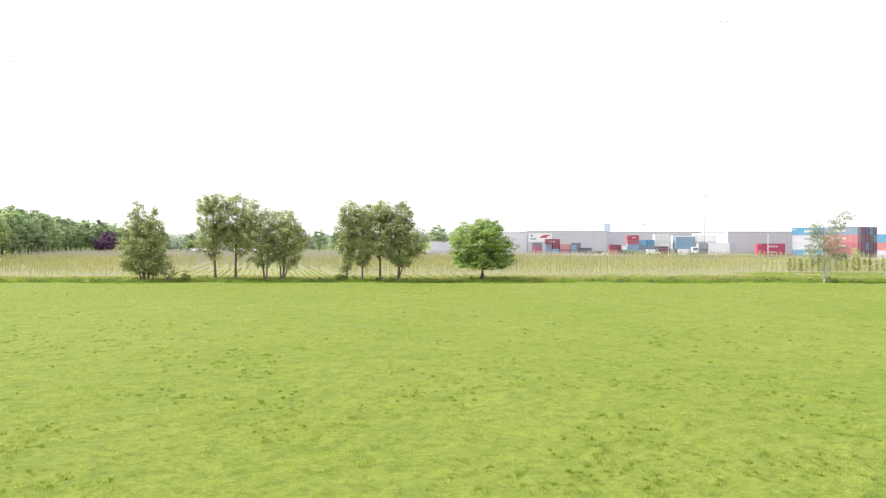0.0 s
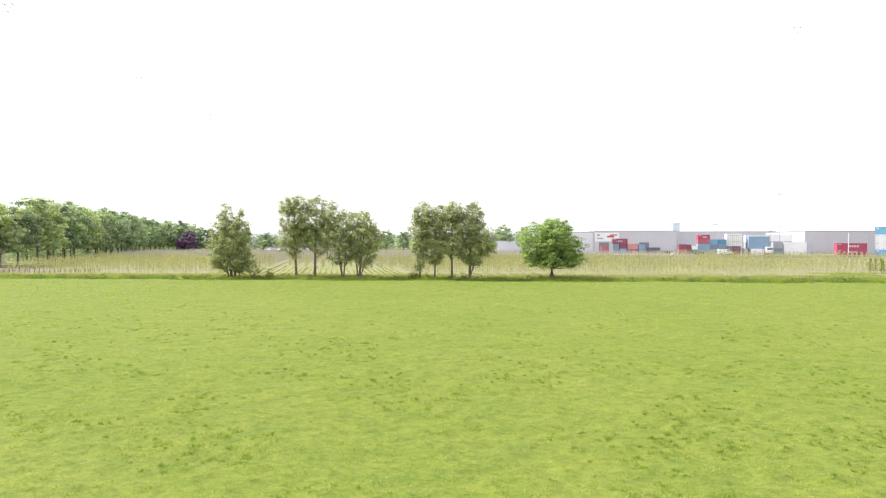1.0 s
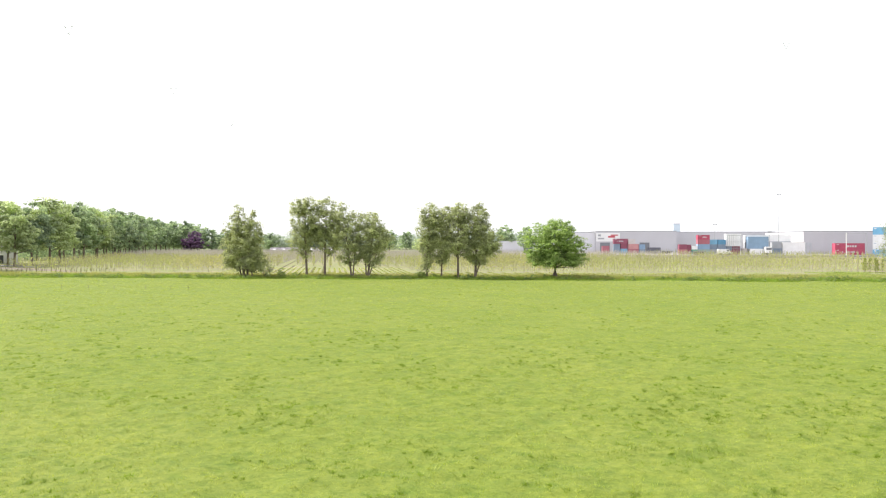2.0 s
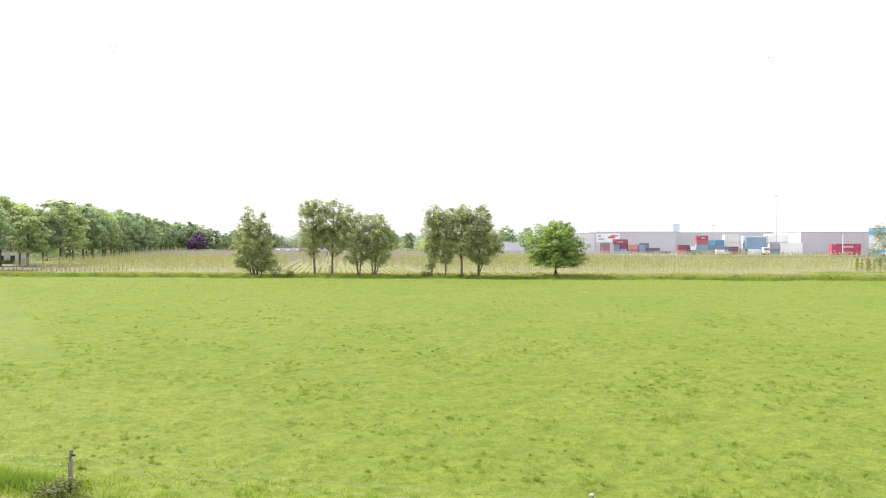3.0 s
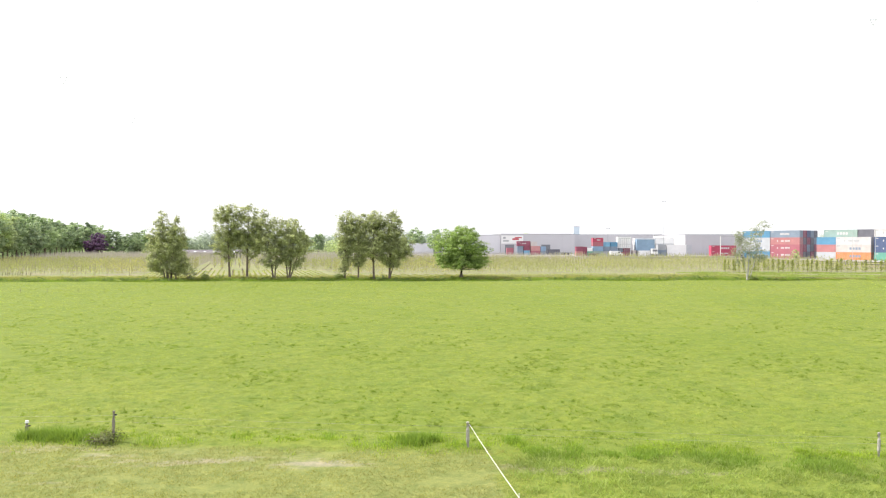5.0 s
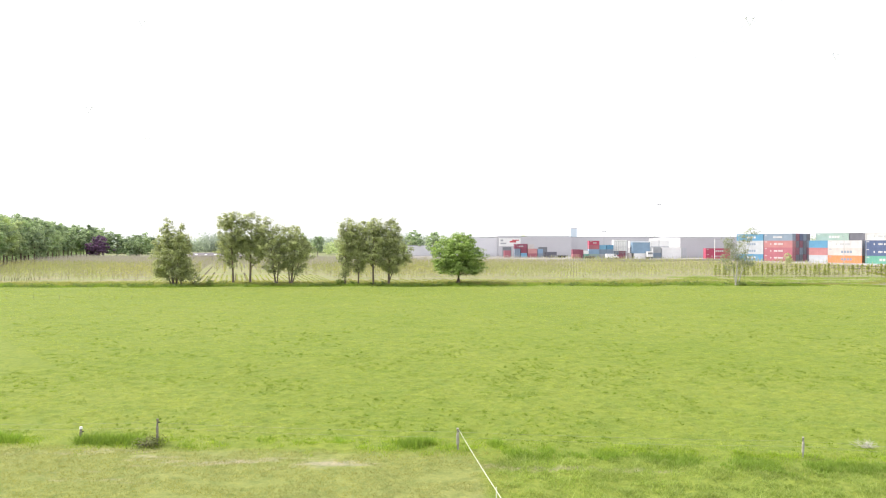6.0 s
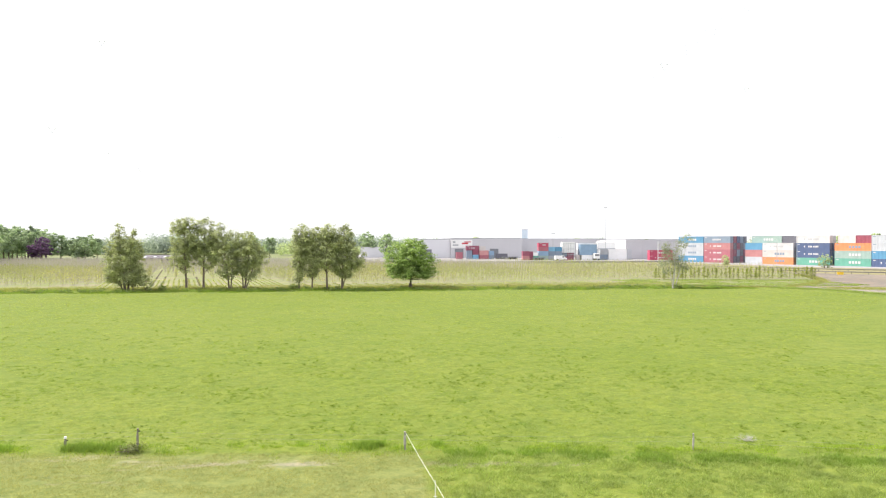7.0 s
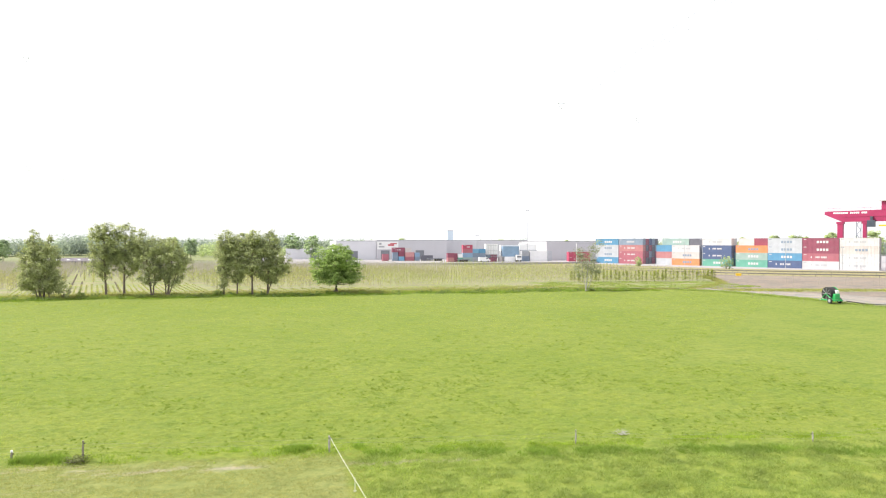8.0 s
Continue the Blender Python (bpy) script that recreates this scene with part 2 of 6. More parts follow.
M_BRICK = surface("pale_barn_wall", (0.52, 0.47, 0.43), 0.12, 0.6, 8.0, 0.85, 0.0, 0.004)
M_SHADE = surface("barn_inside_shade", (0.34, 0.33, 0.35), 0.1, 0.6, 8.0, 0.9, 0.0, 0.0)


# ---- mesh builders ----
def soup(name, verts, faces, material, smooth=False):
    me = bpy.data.meshes.new(name)
    me.from_pydata(verts if isinstance(verts, list) else verts.tolist(), [], faces if isinstance(faces, list) else faces.tolist())
    me.materials.append(material)
    if smooth:
        me.polygons.foreach_set("use_smooth", [True] * len(me.polygons))
    me.update()
    return me


def thing(name, m, label, category, group="", kind=""):
    ob = new(name)
    ob.empty_display_size = 0.3
    ob.matrix_basis = m
    return tagged(ob, label, category, group, kind)


def part(name, data, parent, label="", m=None):
    """Links a mesh, or a bmesh with its material as (bm, material), as one object under a thing or a part."""
    if isinstance(data, tuple):
        bm, material = data
        me = bpy.data.meshes.new(name)
        bm.to_mesh(me)
        bm.free()
        me.materials.append(material)
        data = me
    ob = new(name, data)
    ob.parent = parent
    if m is not None:
        ob.matrix_basis = m
    return tagged(ob, label)


def structure(name, data, label, category, m=None):
    ob = new(name, data)
    if m is not None:
        ob.matrix_basis = m
    return tagged(ob, label, category, "", "structure")


def box(bm, x0, x1, y0, y1, z0, z1, bevel=0.0):
    r = bmesh.ops.create_cube(bm, size=1.0, matrix=Matrix.LocRotScale(((x0 + x1) / 2, (y0 + y1) / 2, (z0 + z1) / 2), None, (abs(x1 - x0), abs(y1 - y0), abs(z1 - z0))))
    if bevel:
        es = list({e for v in r["verts"] for e in v.link_edges})
        bmesh.ops.bevel(bm, geom=es, offset=bevel, segments=2, affect="EDGES", profile=0.6)
    return bm


def boxes(*specs, bevel=0.0):
    bm = bmesh.new()
    for s in specs:
        box(bm, *s, bevel=bevel)
    return bm


def rod(bm, a, b, r0, r1=None, sides=8):
    a, b = Vector(a), Vector(b)
    d = b - a
    m = Matrix.Translation((a + b) / 2) @ d.to_track_quat("Z", "Y").to_matrix().to_4x4()
    bmesh.ops.create_cone(bm, cap_ends=True, segments=sides, radius1=r0, radius2=r0 if r1 is None else r1, depth=d.length, matrix=m)
    return bm


def rods(specs, sides=8):
    bm = bmesh.new()
    for s in specs:
        rod(bm, *s, sides=sides)
    return bm


def limb(verts, faces, pts, radii, sides=7):
    """A bent, tapering tube through pts, added to lists of verts and faces."""
    base = len(verts)
    for i, p in enumerate(pts):
        p = Vector(p)
        d = (Vector(pts[min(i + 1, len(pts) - 1)]) - Vector(pts[max(i - 1, 0)])).normalized()
        q = d.to_track_quat("Z", "Y")
        for k in range(sides):
            a = 2 * math.pi * k / sides
            verts.append(tuple(p + q @ Vector((math.cos(a) * radii[i], math.sin(a) * radii[i], 0))))
    for i in range(len(pts) - 1):
        for k in range(sides):
            k2 = (k + 1) % sides
            faces.append((base + i * sides + k, base + i * sides + k2, base + (i + 1) * sides + k2, base + (i + 1) * sides + k))


def leaf_quads(centres, size, g, droop=0.0, wide=0.36, facing=None):
    """A small pointed blade at each centre, turned at random, or loosely facing outwards."""
    n = len(centres)
    d1 = g.normal(size=(n, 3))
    if facing is not None:
        d1 = np.cross(d1, facing)
    d1[:, 2] -= droop
    d1 /= np.linalg.norm(d1, axis=1)[:, None] + 1e-9
    d2 = np.cross(d1, g.normal(size=(n, 3)) if facing is None else facing)
    d2 /= np.linalg.norm(d2, axis=1)[:, None] + 1e-9
    s = size * g.uniform(0.6, 1.35, (n, 1))
    v = np.stack([centres - d1 * s * 0.55, centres + d2 * s * wide + d1 * s * 0.05, centres + d1 * s * 0.6, centres - d2 * s * wide + d1 * s * 0.05], 1)
    f = np.arange(n * 4).reshape(n, 4)
    return v.reshape(-1, 3), f


def crown_points(lobes, n, g, clump=0.8, per=60, flat=0.68):
    """Leaf places: domed sprays set round the lobes, leaves lying on each spray's outside, with gaps between."""
    vol = np.array([(l[3] * l[4] * l[5]) ** 0.72 for l in lobes])
    out, centres, facing = [], [], []
    for l, share in zip(lobes, vol / vol.sum()):
        k = max(3, int(n * share / per))
        d = g.normal(size=(k, 3))
        d /= np.linalg.norm(d, axis=1)[:, None]
        r = g.uniform(0.15, 1.0, (k, 1)) ** 0.42
        r *= 1 + 0.12 * np.sin(d[:, :1] * 5 + l[0]) + g.normal(0, 0.07, (k, 1))
        c = np.array(l[:3]) + d * r * np.array(l[3:6])
        centres.append(c)
        size = clump * g.uniform(0.55, 1.35, (k, 1, 1)) * np.array([1, 1, flat])
        u = g.normal(size=(k, per, 3))
        u /= np.linalg.norm(u, axis=2)[:, :, None]
        u[:, :, 2] = np.where(g.uniform(size=(k, per)) < 0.7, np.abs(u[:, :, 2]), u[:, :, 2])
        out.append((c[:, None, :] + u * size * g.uniform(0.45, 1.1, (k, per, 1))).reshape(-1, 3))
        aim = u + d[:, None, :] * 0.4 + np.array([0, 0, 0.3]) + g.normal(size=(k, per, 3)) * 0.34
        facing.append(aim.reshape(-1, 3))
    return np.concatenate(out), np.concatenate(centres), np.concatenate(facing)


def tree_meshes(key, lobes, stems, leaves, leaf, material, bark, seed, clump=0.55, per=26, limbs=26, low=0.3, flat=0.68):
    """Meshes of one tree, from its own foot: trunk, limbs and crown. stems: (foot x, y, top x, y, z, radius)."""
    g = np.random.default_rng(seed)
    pts, cs, aim = crown_points(lobes, leaves, g, clump, per, flat)
    up = pts[:, 2] > low
    v, f = leaf_quads(pts[up], leaf, g, 0.0, 0.40, aim[up])
    crown = soup(key + "_crown", v, f, material)
    tv, tf = [], []
    for fx, fy, tx, ty, tz, r in stems:
        ps = [(fx + (tx - fx) * s + math.sin(s * 5 + seed) * 0.12 * s, fy + (ty - fy) * s, tz * s) for s in (-0.01, 0.05, 0.2, 0.4, 0.6, 0.8, 1.0)]
        limb(tv, tf, ps, [r * k for k in (1.5, 1.15, 0.95, 0.8, 0.6, 0.38, 0.12)])
    trunk = soup(key + "_trunk", tv, tf, bark, True)
    bv, bf = [], []
    for c in cs[g.permutation(len(cs))[:limbs]]:
        st = stems[int(g.integers(len(stems)))]
        s = min(0.95, max(0.18, (c[2] - g.uniform(0.6, 2.0)) / st[4]))
        a = np.array([st[0] + (st[2] - st[0]) * s, st[1] + (st[3] - st[1]) * s, st[4] * s])
        m = (a + c) / 2 + g.normal(0, 0.15, 3) + np.array([0, 0, 0.12])
        limb(bv, bf, [tuple(a), tuple(m), tuple(c)], [st[5] * 0.34 * (1.1 - s), st[5] * 0.2 * (1.1 - s), 0.015], 5)
    branches = soup(key + "_limbs", bv, bf, bark, True)
    return trunk, branches, crown


def tree(name, x, y, label, category, meshes, turn=0, size=1.0, group=""):
    t = thing(name, pose(x, y, level(x, y), 0, 0, turn) @ Matrix.Scale(size, 4), label, category, group)
    for nm, me in zip(("trunk", "branchwork", "crown"), meshes):
        part(nm, me, t)
    return t


def blades(xy, height, width, per, g, spread, z=None, lean=0.45):
    """Tufts of single-triangle blades with their feet at xy."""
    n = len(xy)
    k = n * per
    foot = np.repeat(xy, per, 0) + g.normal(size=(k, 2)) * np.repeat(np.broadcast_to(spread, n), per)[:, None]
    h = np.repeat(np.broadcast_to(height, n), per) * g.uniform(0.55, 1.2, k)
    w = np.repeat(np.broadcast_to(width, n), per) * g.uniform(0.7, 1.3, k)
    a = g.uniform(0, 2 * np.pi, k)
    tip = foot + (g.normal(size=(k, 2)) * lean) * h[:, None]
    dx, dy = np.cos(a) * w / 2, np.sin(a) * w / 2
    zz = sward_height(foot[:, 0], foot[:, 1]) if z is None else np.repeat(z, per)
    v = np.stack([np.stack([foot[:, 0] - dx, foot[:, 1] - dy, zz - 0.02], 1), np.stack([foot[:, 0] + dx, foot[:, 1] + dy, zz - 0.02], 1), np.stack([tip[:, 0], tip[:, 1], zz + h], 1)], 1).reshape(-1, 3)
    return v, np.arange(3 * k).reshape(k, 3)


# ---- ground ----
FENCE = lambda x: 1.95 - 0.0855 * x
PASTURE_RIGHT = lambda y: 77.5 + 8.5 * np.clip((100 - y) / 60, 0, 3) ** 0.8
FAR_EDGE = 106.0


LATTICE = np.random.default_rng(5).uniform(-1, 1, (256, 256))


def swell(x, y):
    """Smooth random relief between -1 and 1 with bumps about one unit across."""
    i, j = np.floor(x).astype(int), np.floor(y).astype(int)
    u, w = x - i, y - j
    u, w = u * u * (3 - 2 * u), w * w * (3 - 2 * w)
    at = lambda p, q: LATTICE[p % 256, q % 256]
    return (at(i, j) * (1 - u) + at(i + 1, j) * u) * (1 - w) + (at(i, j + 1) * (1 - u) + at(i + 1, j + 1) * u) * w


def sward_height(x, y):
    """Lie of the land: broad swells, then tufts and hoof-worn hollows of the grazed turf."""
    broad = 0.035 * np.sin(x * 0.23 + y * 0.11) * np.sin(y * 0.19 - x * 0.07) * (np.abs(x) < 150) * (np.abs(y - 40) < 90)
    rise = np.clip((FENCE(x) + 3.0 - y) / 2.7, 0, 1)
    broad = broad + np.interp(x, [3, 12, 24], [0.42, 0.25, 0.14]) * rise * rise * (3 - 2 * rise) * np.clip((y + 120) / 60, 0, 1)
    fall, bank = np.clip((y - 8) / 45, 0, 1), np.clip((y - 104.5) / 5, 0, 1)
    broad = broad - 0.32 * fall * fall * (3 - 2 * fall) * (1 - bank) * np.clip((80 - x) / 14, 0, 1) * np.clip((x + 150) / 20, 0, 1)
    turned = 0.8 * x + 0.6 * y, 0.8 * y - 0.6 * x
    tufts = 0.040 * swell(x * 1.3, y * 1.5) + 0.080 * np.clip(swell(turned[0] * 2.3 + 31, turned[1] * 2.3) - 0.1, 0, 1) + 0.034 * swell(x * 5.1 + 7, y * 5.6 + 3)
    grazed = np.clip(y - FENCE(x) + 0.4, 0, 1) * np.clip((FAR_EDGE - 4 - y) / 6, 0, 1) * np.clip((PASTURE_RIGHT(y) - 2 - x) / 4, 0, 1) * np.clip((x + 110) / 10, 0, 1)
    rough = (1 - grazed) * np.clip(x - 0.4, 0, 1) * np.clip((y + 14) / 4, 0, 1) * (x < 60) * (y < 4)
    mown = (1 - grazed) * np.clip(1 - x, 0, 1) * np.clip((y + 14) / 4, 0, 1) * (x > -60) * (y < 12)
    tufts = tufts * np.clip(1.2 - y / 75, 0.4, 1)
    return -0.02 + broad + tufts * (grazed + 0.9 * rough + 0.3 * mown)


def level(x, y):
    return float(sward_height(np.array(x), np.array(y)))


def ground_sheet():
    """One sheet to the horizon, fine enough by the fence to carry the tufts of the turf."""
    def stretch(start, step, grow, end):
        out = [start]
        while abs(out[-1] - start) < abs(end - start):
            out.append(out[-1] + step)
            step *= grow
        return out
    xa = np.array(stretch(-24, -0.19, 1.05, -4200)[:0:-1] + list(np.arange(-24, 35, 0.19)) + stretch(35, 0.19, 1.05, 4200))
    ya = np.array(stretch(-6, -0.2, 1.12, -4200)[:0:-1] + list(np.arange(-6, 20, 0.12)) + stretch(20, 0.12, 1.011, 108) + stretch(109, 1.0, 1.12, 4200)[1:])
    X, Y = np.meshgrid(xa, ya)
    v = np.stack([X.ravel(), Y.ravel(), sward_height(X, Y).ravel()], 1)
    i = np.arange(X.size).reshape(X.shape)
    f = np.stack([i[:-1, :-1].ravel(), i[:-1, 1:].ravel(), i[1:, 1:].ravel(), i[1:, :-1].ravel()], 1)
    me = soup("ground", v, f, M_FARLAND, True)
    me.materials.append(M_PASTURE)
    cx, cy = v[f][:, :, 0].mean(1), v[f][:, :, 1].mean(1)
    me.polygons.foreach_set("material_index", ((np.abs(cx) < 190) & (cy < 112) & (cy > -200)).astype(np.int32))
    return me


structure("ground", ground_sheet(), "bright green grazed pasture running out to flat farmland", "ground")


def sheet(name, outline, z, material, label, category):
    bm = bmesh.new()
    ring_ = [bm.verts.new((x, y, z)) for x, y in outline]
    edges = [bm.edges.new((p, q)) for p, q in zip(ring_, ring_[1:] + ring_[:1])]
    bmesh.ops.triangle_fill(bm, use_beauty=True, use_dissolve=False, edges=edges, normal=(0, 0, 1))
    me = bpy.data.meshes.new(name)
    bm.to_mesh(me)
    bm.free()
    me.materials.append(material)
    return structure(name, me, label, category)


ROW = Vector((-0.257, 0.966))          # direction of the nursery rows
sheet("nursery_ground", [(-300, 111), (-40, 111.5), (40, 111), (66, 107.5), (82, 101.5), (100, 117), (118, 150), (100, 232), (20, 262), (-180, 330), (-420, 330)], 0.03, M_CROP_SOIL, "pale sandy soil with weedy strips under the nursery rows", "soil")
sheet("bare_field", [(80, 98.5), (84, 92), (86, 80), (87.5, 66), (93, 20), (140, -60), (400, -100), (400, -20), (161, 129), (129, 152), (113, 172), (119, 150), (101, 116.6), (83, 101)], 0.02, M_SOIL, "bare greyish-brown field soil beyond the pasture", "soil")
sheet("farm_track", [(80, 97), (84, 91), (86.5, 78), (88, 64), (95, 20), (103, 20), (106, 60), (101, 78), (92, 92), (86, 99)], 0.05, M_GRAVEL, "pale grey gravel farm track along the pasture", "track")
sheet("weedy_strip", [(86.5, 92.5), (100, 86.5), (112, 84), (132, 76), (134, 80), (114, 93), (104, 96.5), (89, 98.5)], 0.06, M_WEEDS, "weedy green strip across the bare field", "grass")

# ---- container terminal: apron, bank ----
TU, TV = Vector((0.5, -0.866)), Vector((0.866, 0.5))
T0 = Vector((154.9, 228.1))
PAD, YARD_Z = 0.3, 1.0
TROT = math.degrees(math.atan2(TU.y, TU.x))


def tpose(u, v, z=0.0, turn=0.0):
    p = T0 + TU * u + TV * v
    return pose(p.x, p.y, z, 0, 0, TROT + turn)


APRON = [(118, 268), (131, 244), (140, 218), (152, 193), (168, 176), (190, 156), (225, 124), (300, 58)]
RAIL_UP = [(92, 232), (101, 215), (118, 189), (138, 164), (154, 152), (173, 139), (208, 108), (285, 40)]
RAIL_LOW = [(96, 196), (103, 186), (113, 172), (129, 151), (143, 140), (161, 128), (196, 97), (270, 28)]


def slab(name, outline, z0, z1, material, label, category):
    """A flat piece with a real edge."""
    bm = bmesh.new()
    low = [bm.verts.new((x, y, z0)) for x, y in outline]
    top = [bm.verts.new((x, y, z1)) for x, y in outline]
    bm.faces.new(top)
    for k in range(len(outline)):
        j = (k + 1) % len(outline)
        bm.faces.new((low[k], low[j], top[j], top[k]))
    bmesh.ops.triangulate(bm, faces=[f for f in bm.faces if len(f.verts) > 4])
    bmesh.ops.recalc_face_normals(bm, faces=bm.faces[:])
    me = bpy.data.meshes.new(name)
    bm.to_mesh(me)
    bm.free()
    me.materials.append(material)
    return structure(name, me, label, category)


slab("terminal_pad", APRON + [(520, 58), (520, 520), (134, 520), (134, 268)], -0.3, PAD, M_CONCRETE, "pale concrete apron of the container terminal", "pavement")
slab("warehouse_yard", [(-20, 254), (133, 254), (133, 520), (-20, 520)], -0.3, YARD_Z, M_CONCRETE, "pale concrete yard in front of the warehouses", "pavement")
bank_bm = bmesh.new()
bank_rows = [[bank_bm.verts.new((x, y, z)) for x, y in line] for line, z in ((RAIL_LOW, 0.03), ([((a + c) / 2, (q + d) / 2) for (a, q), (c, d) in zip(RAIL_LOW, RAIL_UP)], 0.10), (RAIL_UP, 0.20), (APRON, PAD - 0.01))]
for ra, rb in zip(bank_rows, bank_rows[1:]):
    for k in range(len(ra) - 1):
        bank_bm.faces.new((ra[k], ra[k + 1], rb[k + 1], rb[k]))
bank_me = bpy.data.meshes.new("terminal_bank")
bank_bm.to_mesh(bank_me)
bank_bm.free()
bank_me.materials.append(M_BANK)
structure("terminal_bank", bank_me, "dry grassy bank below the terminal apron", "bank")


# ---- warehouses ----
def hall(name, x0, x1, y0, y1, z1, material, label, doors=(), seams=6.0):
    """A flat-roofed hall: clad walls with raised seams, parapet trim, roof, doors."""
    w = thing(name, pose((x0 + x1) / 2, y0, YARD_Z), label, "warehouse")
    hx, d, h = (x1 - x0) / 2, y1 - y0, z1 - YARD_Z
    t = 0.25
    part("front_wall", (boxes((-hx, hx, 0, t, 0, h)), material), w)
    part("back_wall", (boxes((-hx, hx, d - t, d, 0, h)), material), w)
    for s in (-1, 1):
        part("side_wall", (boxes((s * hx - (t if s > 0 else 0), s * hx + (0 if s > 0 else t), t, d - t, 0, h)), material), w)
    part("roof", (boxes((-hx + t, hx - t, t, d - t, h - 0.5, h - 0.25)), M_CLAD_PALE), w)
    part("parapet_trim", (boxes((-hx - 0.06, hx + 0.06, -0.06, d + 0.06, h, h + 0.18)), M_CLAD_DARK), w)
    k = max(1, int((x1 - x0) / seams))
    me = None
    for i in range(1, k):
        p = part("cladding_seam", me or (boxes((-0.07, 0.07, -0.06, 0.0, 0.3, h)), material), w, m=pose(-hx + i * 2 * hx / k, 0, 0))
        me = p.data
    for dx, dw, dh, m in doors:
        p = part("loading_door", (boxes((dx - dw / 2, dx + dw / 2, -0.10, -0.002, 0, dh)), m), w)
        part("door_frame", (boxes((dx - dw / 2 - 0.2, dx - dw / 2, -0.14, 0, 0, dh + 0.2), (dx + dw / 2, dx + dw / 2 + 0.2, -0.14, 0, 0, dh + 0.2), (dx - dw / 2, dx + dw / 2, -0.14, 0, dh, dh + 0.2)), M_CLAD_DARK), p)
    return w


hall("warehouse", 19.0, 39.2, 313.0, 372, 10.4, M_CLAD_PALE, "pale grey flat-roofed warehouse with a dock door", [(-2.0, 5.0, 4.2, M_CLAD_DARK)], 5.0)
big_hall = hall("warehouse", 39.3, 76.0, 312.0, 372, 10.9, M_CLAD, "long grey metal-clad warehouse with a white sign panel", [(-14, 4, 4.5, M_CLAD_DARK), (4, 4, 4.5, M_CLAD_DARK)], 6.0)
hall("warehouse", 76.1, 127.0, 331.0, 395, 10.8, M_CLAD, "long grey metal-clad warehouse set back behind containers", [], 7.0)
hall("warehouse", 119.0, 168.0, 281.0, 322, 10.2, M_CLAD, "grey metal-clad warehouse beside the container stacks", [], 8.0)
hall("white_shed", -6.0, 17.5, 330.0, 350, 6.4, M_CLAD_PALE, "low white shed behind the round tree", [(3, 4, 3.5, M_CLAD_DARK)], 6.0)
sign = part("sign_panel", (boxes((-18.0, -7.2, -0.16, -0.07, 5.2, 9.2)), M_WHITE), big_hall, "white sign panel with a plain mark")
part("sign_mark", (boxes((-17.2, -15.9, -0.20, -0.165, 7.6, 8.5), (-17.2, -14.4, -0.20, -0.165, 6.2, 6.9)), M_STEEL), sign)
M_SIGNRED = surface("sign_red", (0.50, 0.06, 0.08), 0.1, 0.6, 6.0, 0.5)
part("sign_mark", (boxes((-12.6, -9.4, -0.20, -0.165, 7.0, 7.8), (-11.4, -8.0, -0.20, -0.165, 7.9, 8.4)), M_SIGNRED), sign)

tower = thing("silo_tower", pose(116.6, 480, 0), "tall pale blue silo tower beyond the warehouses", "tower")
M_TOWER = surface("tower_blue", (0.60, 0.70, 0.78), 0.05, 0.1, 2.0, 0.6)
part("shaft", (boxes((-2.3, 2.3, -2.3, 2.3, -0.1, 18.6), bevel=0.15), M_TOWER), tower)
part("cap", (boxes((-2.45, 2.45, -2.45, 2.45, 18.6, 19.1)), M_CLAD_PALE), tower)

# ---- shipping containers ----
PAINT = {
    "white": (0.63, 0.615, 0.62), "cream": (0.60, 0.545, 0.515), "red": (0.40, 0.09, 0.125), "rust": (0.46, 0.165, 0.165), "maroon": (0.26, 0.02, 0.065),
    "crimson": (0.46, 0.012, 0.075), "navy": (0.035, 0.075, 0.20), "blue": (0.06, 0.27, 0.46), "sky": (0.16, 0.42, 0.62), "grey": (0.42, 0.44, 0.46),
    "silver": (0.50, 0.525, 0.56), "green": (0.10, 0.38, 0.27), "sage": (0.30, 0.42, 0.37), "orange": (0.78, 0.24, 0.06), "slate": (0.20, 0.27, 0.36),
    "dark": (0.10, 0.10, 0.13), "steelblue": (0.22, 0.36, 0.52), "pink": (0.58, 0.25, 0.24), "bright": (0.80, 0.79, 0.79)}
PAINT = {k: tuple(0.86 * x + 0.14 * w for x, w in zip(c, (0.43, 0.44, 0.48))) for k, c in PAINT.items()}   # every coat blended toward bluish grey, distance haze painted into the colour
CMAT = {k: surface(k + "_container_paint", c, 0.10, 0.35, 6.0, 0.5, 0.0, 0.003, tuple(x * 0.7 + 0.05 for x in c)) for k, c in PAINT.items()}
# lighter copy of the white: brightness of lit yard fronts put into the paint
CMAT["bright"] = surface("lit_white_container_paint", (0.86, 0.86, 0.86), 0.05, 0.35, 6.0, 0.45, 0.0, 0.003)
WORDS = {"white": "grey", "cream": "slate", "silver": "slate", "grey": "white", "orange": "slate", "bright": "grey"}
LETTERS = [([0.0, 0.085, 0.17, 0.255], 0.062, 0.34, 0.64), ([-0.06, -0.02, 0.02, 0.06, 0.10, 0.14, 0.18, 0.22], 0.030, 0.38, 0.62), ([-0.16, -0.03, 0.01, 0.05, 0.12, 0.16, 0.20, 0.24], 0.030, 0.40, 0.62)]   # letter starts, width, foot and head, as shares of the side
made_boxes = {}


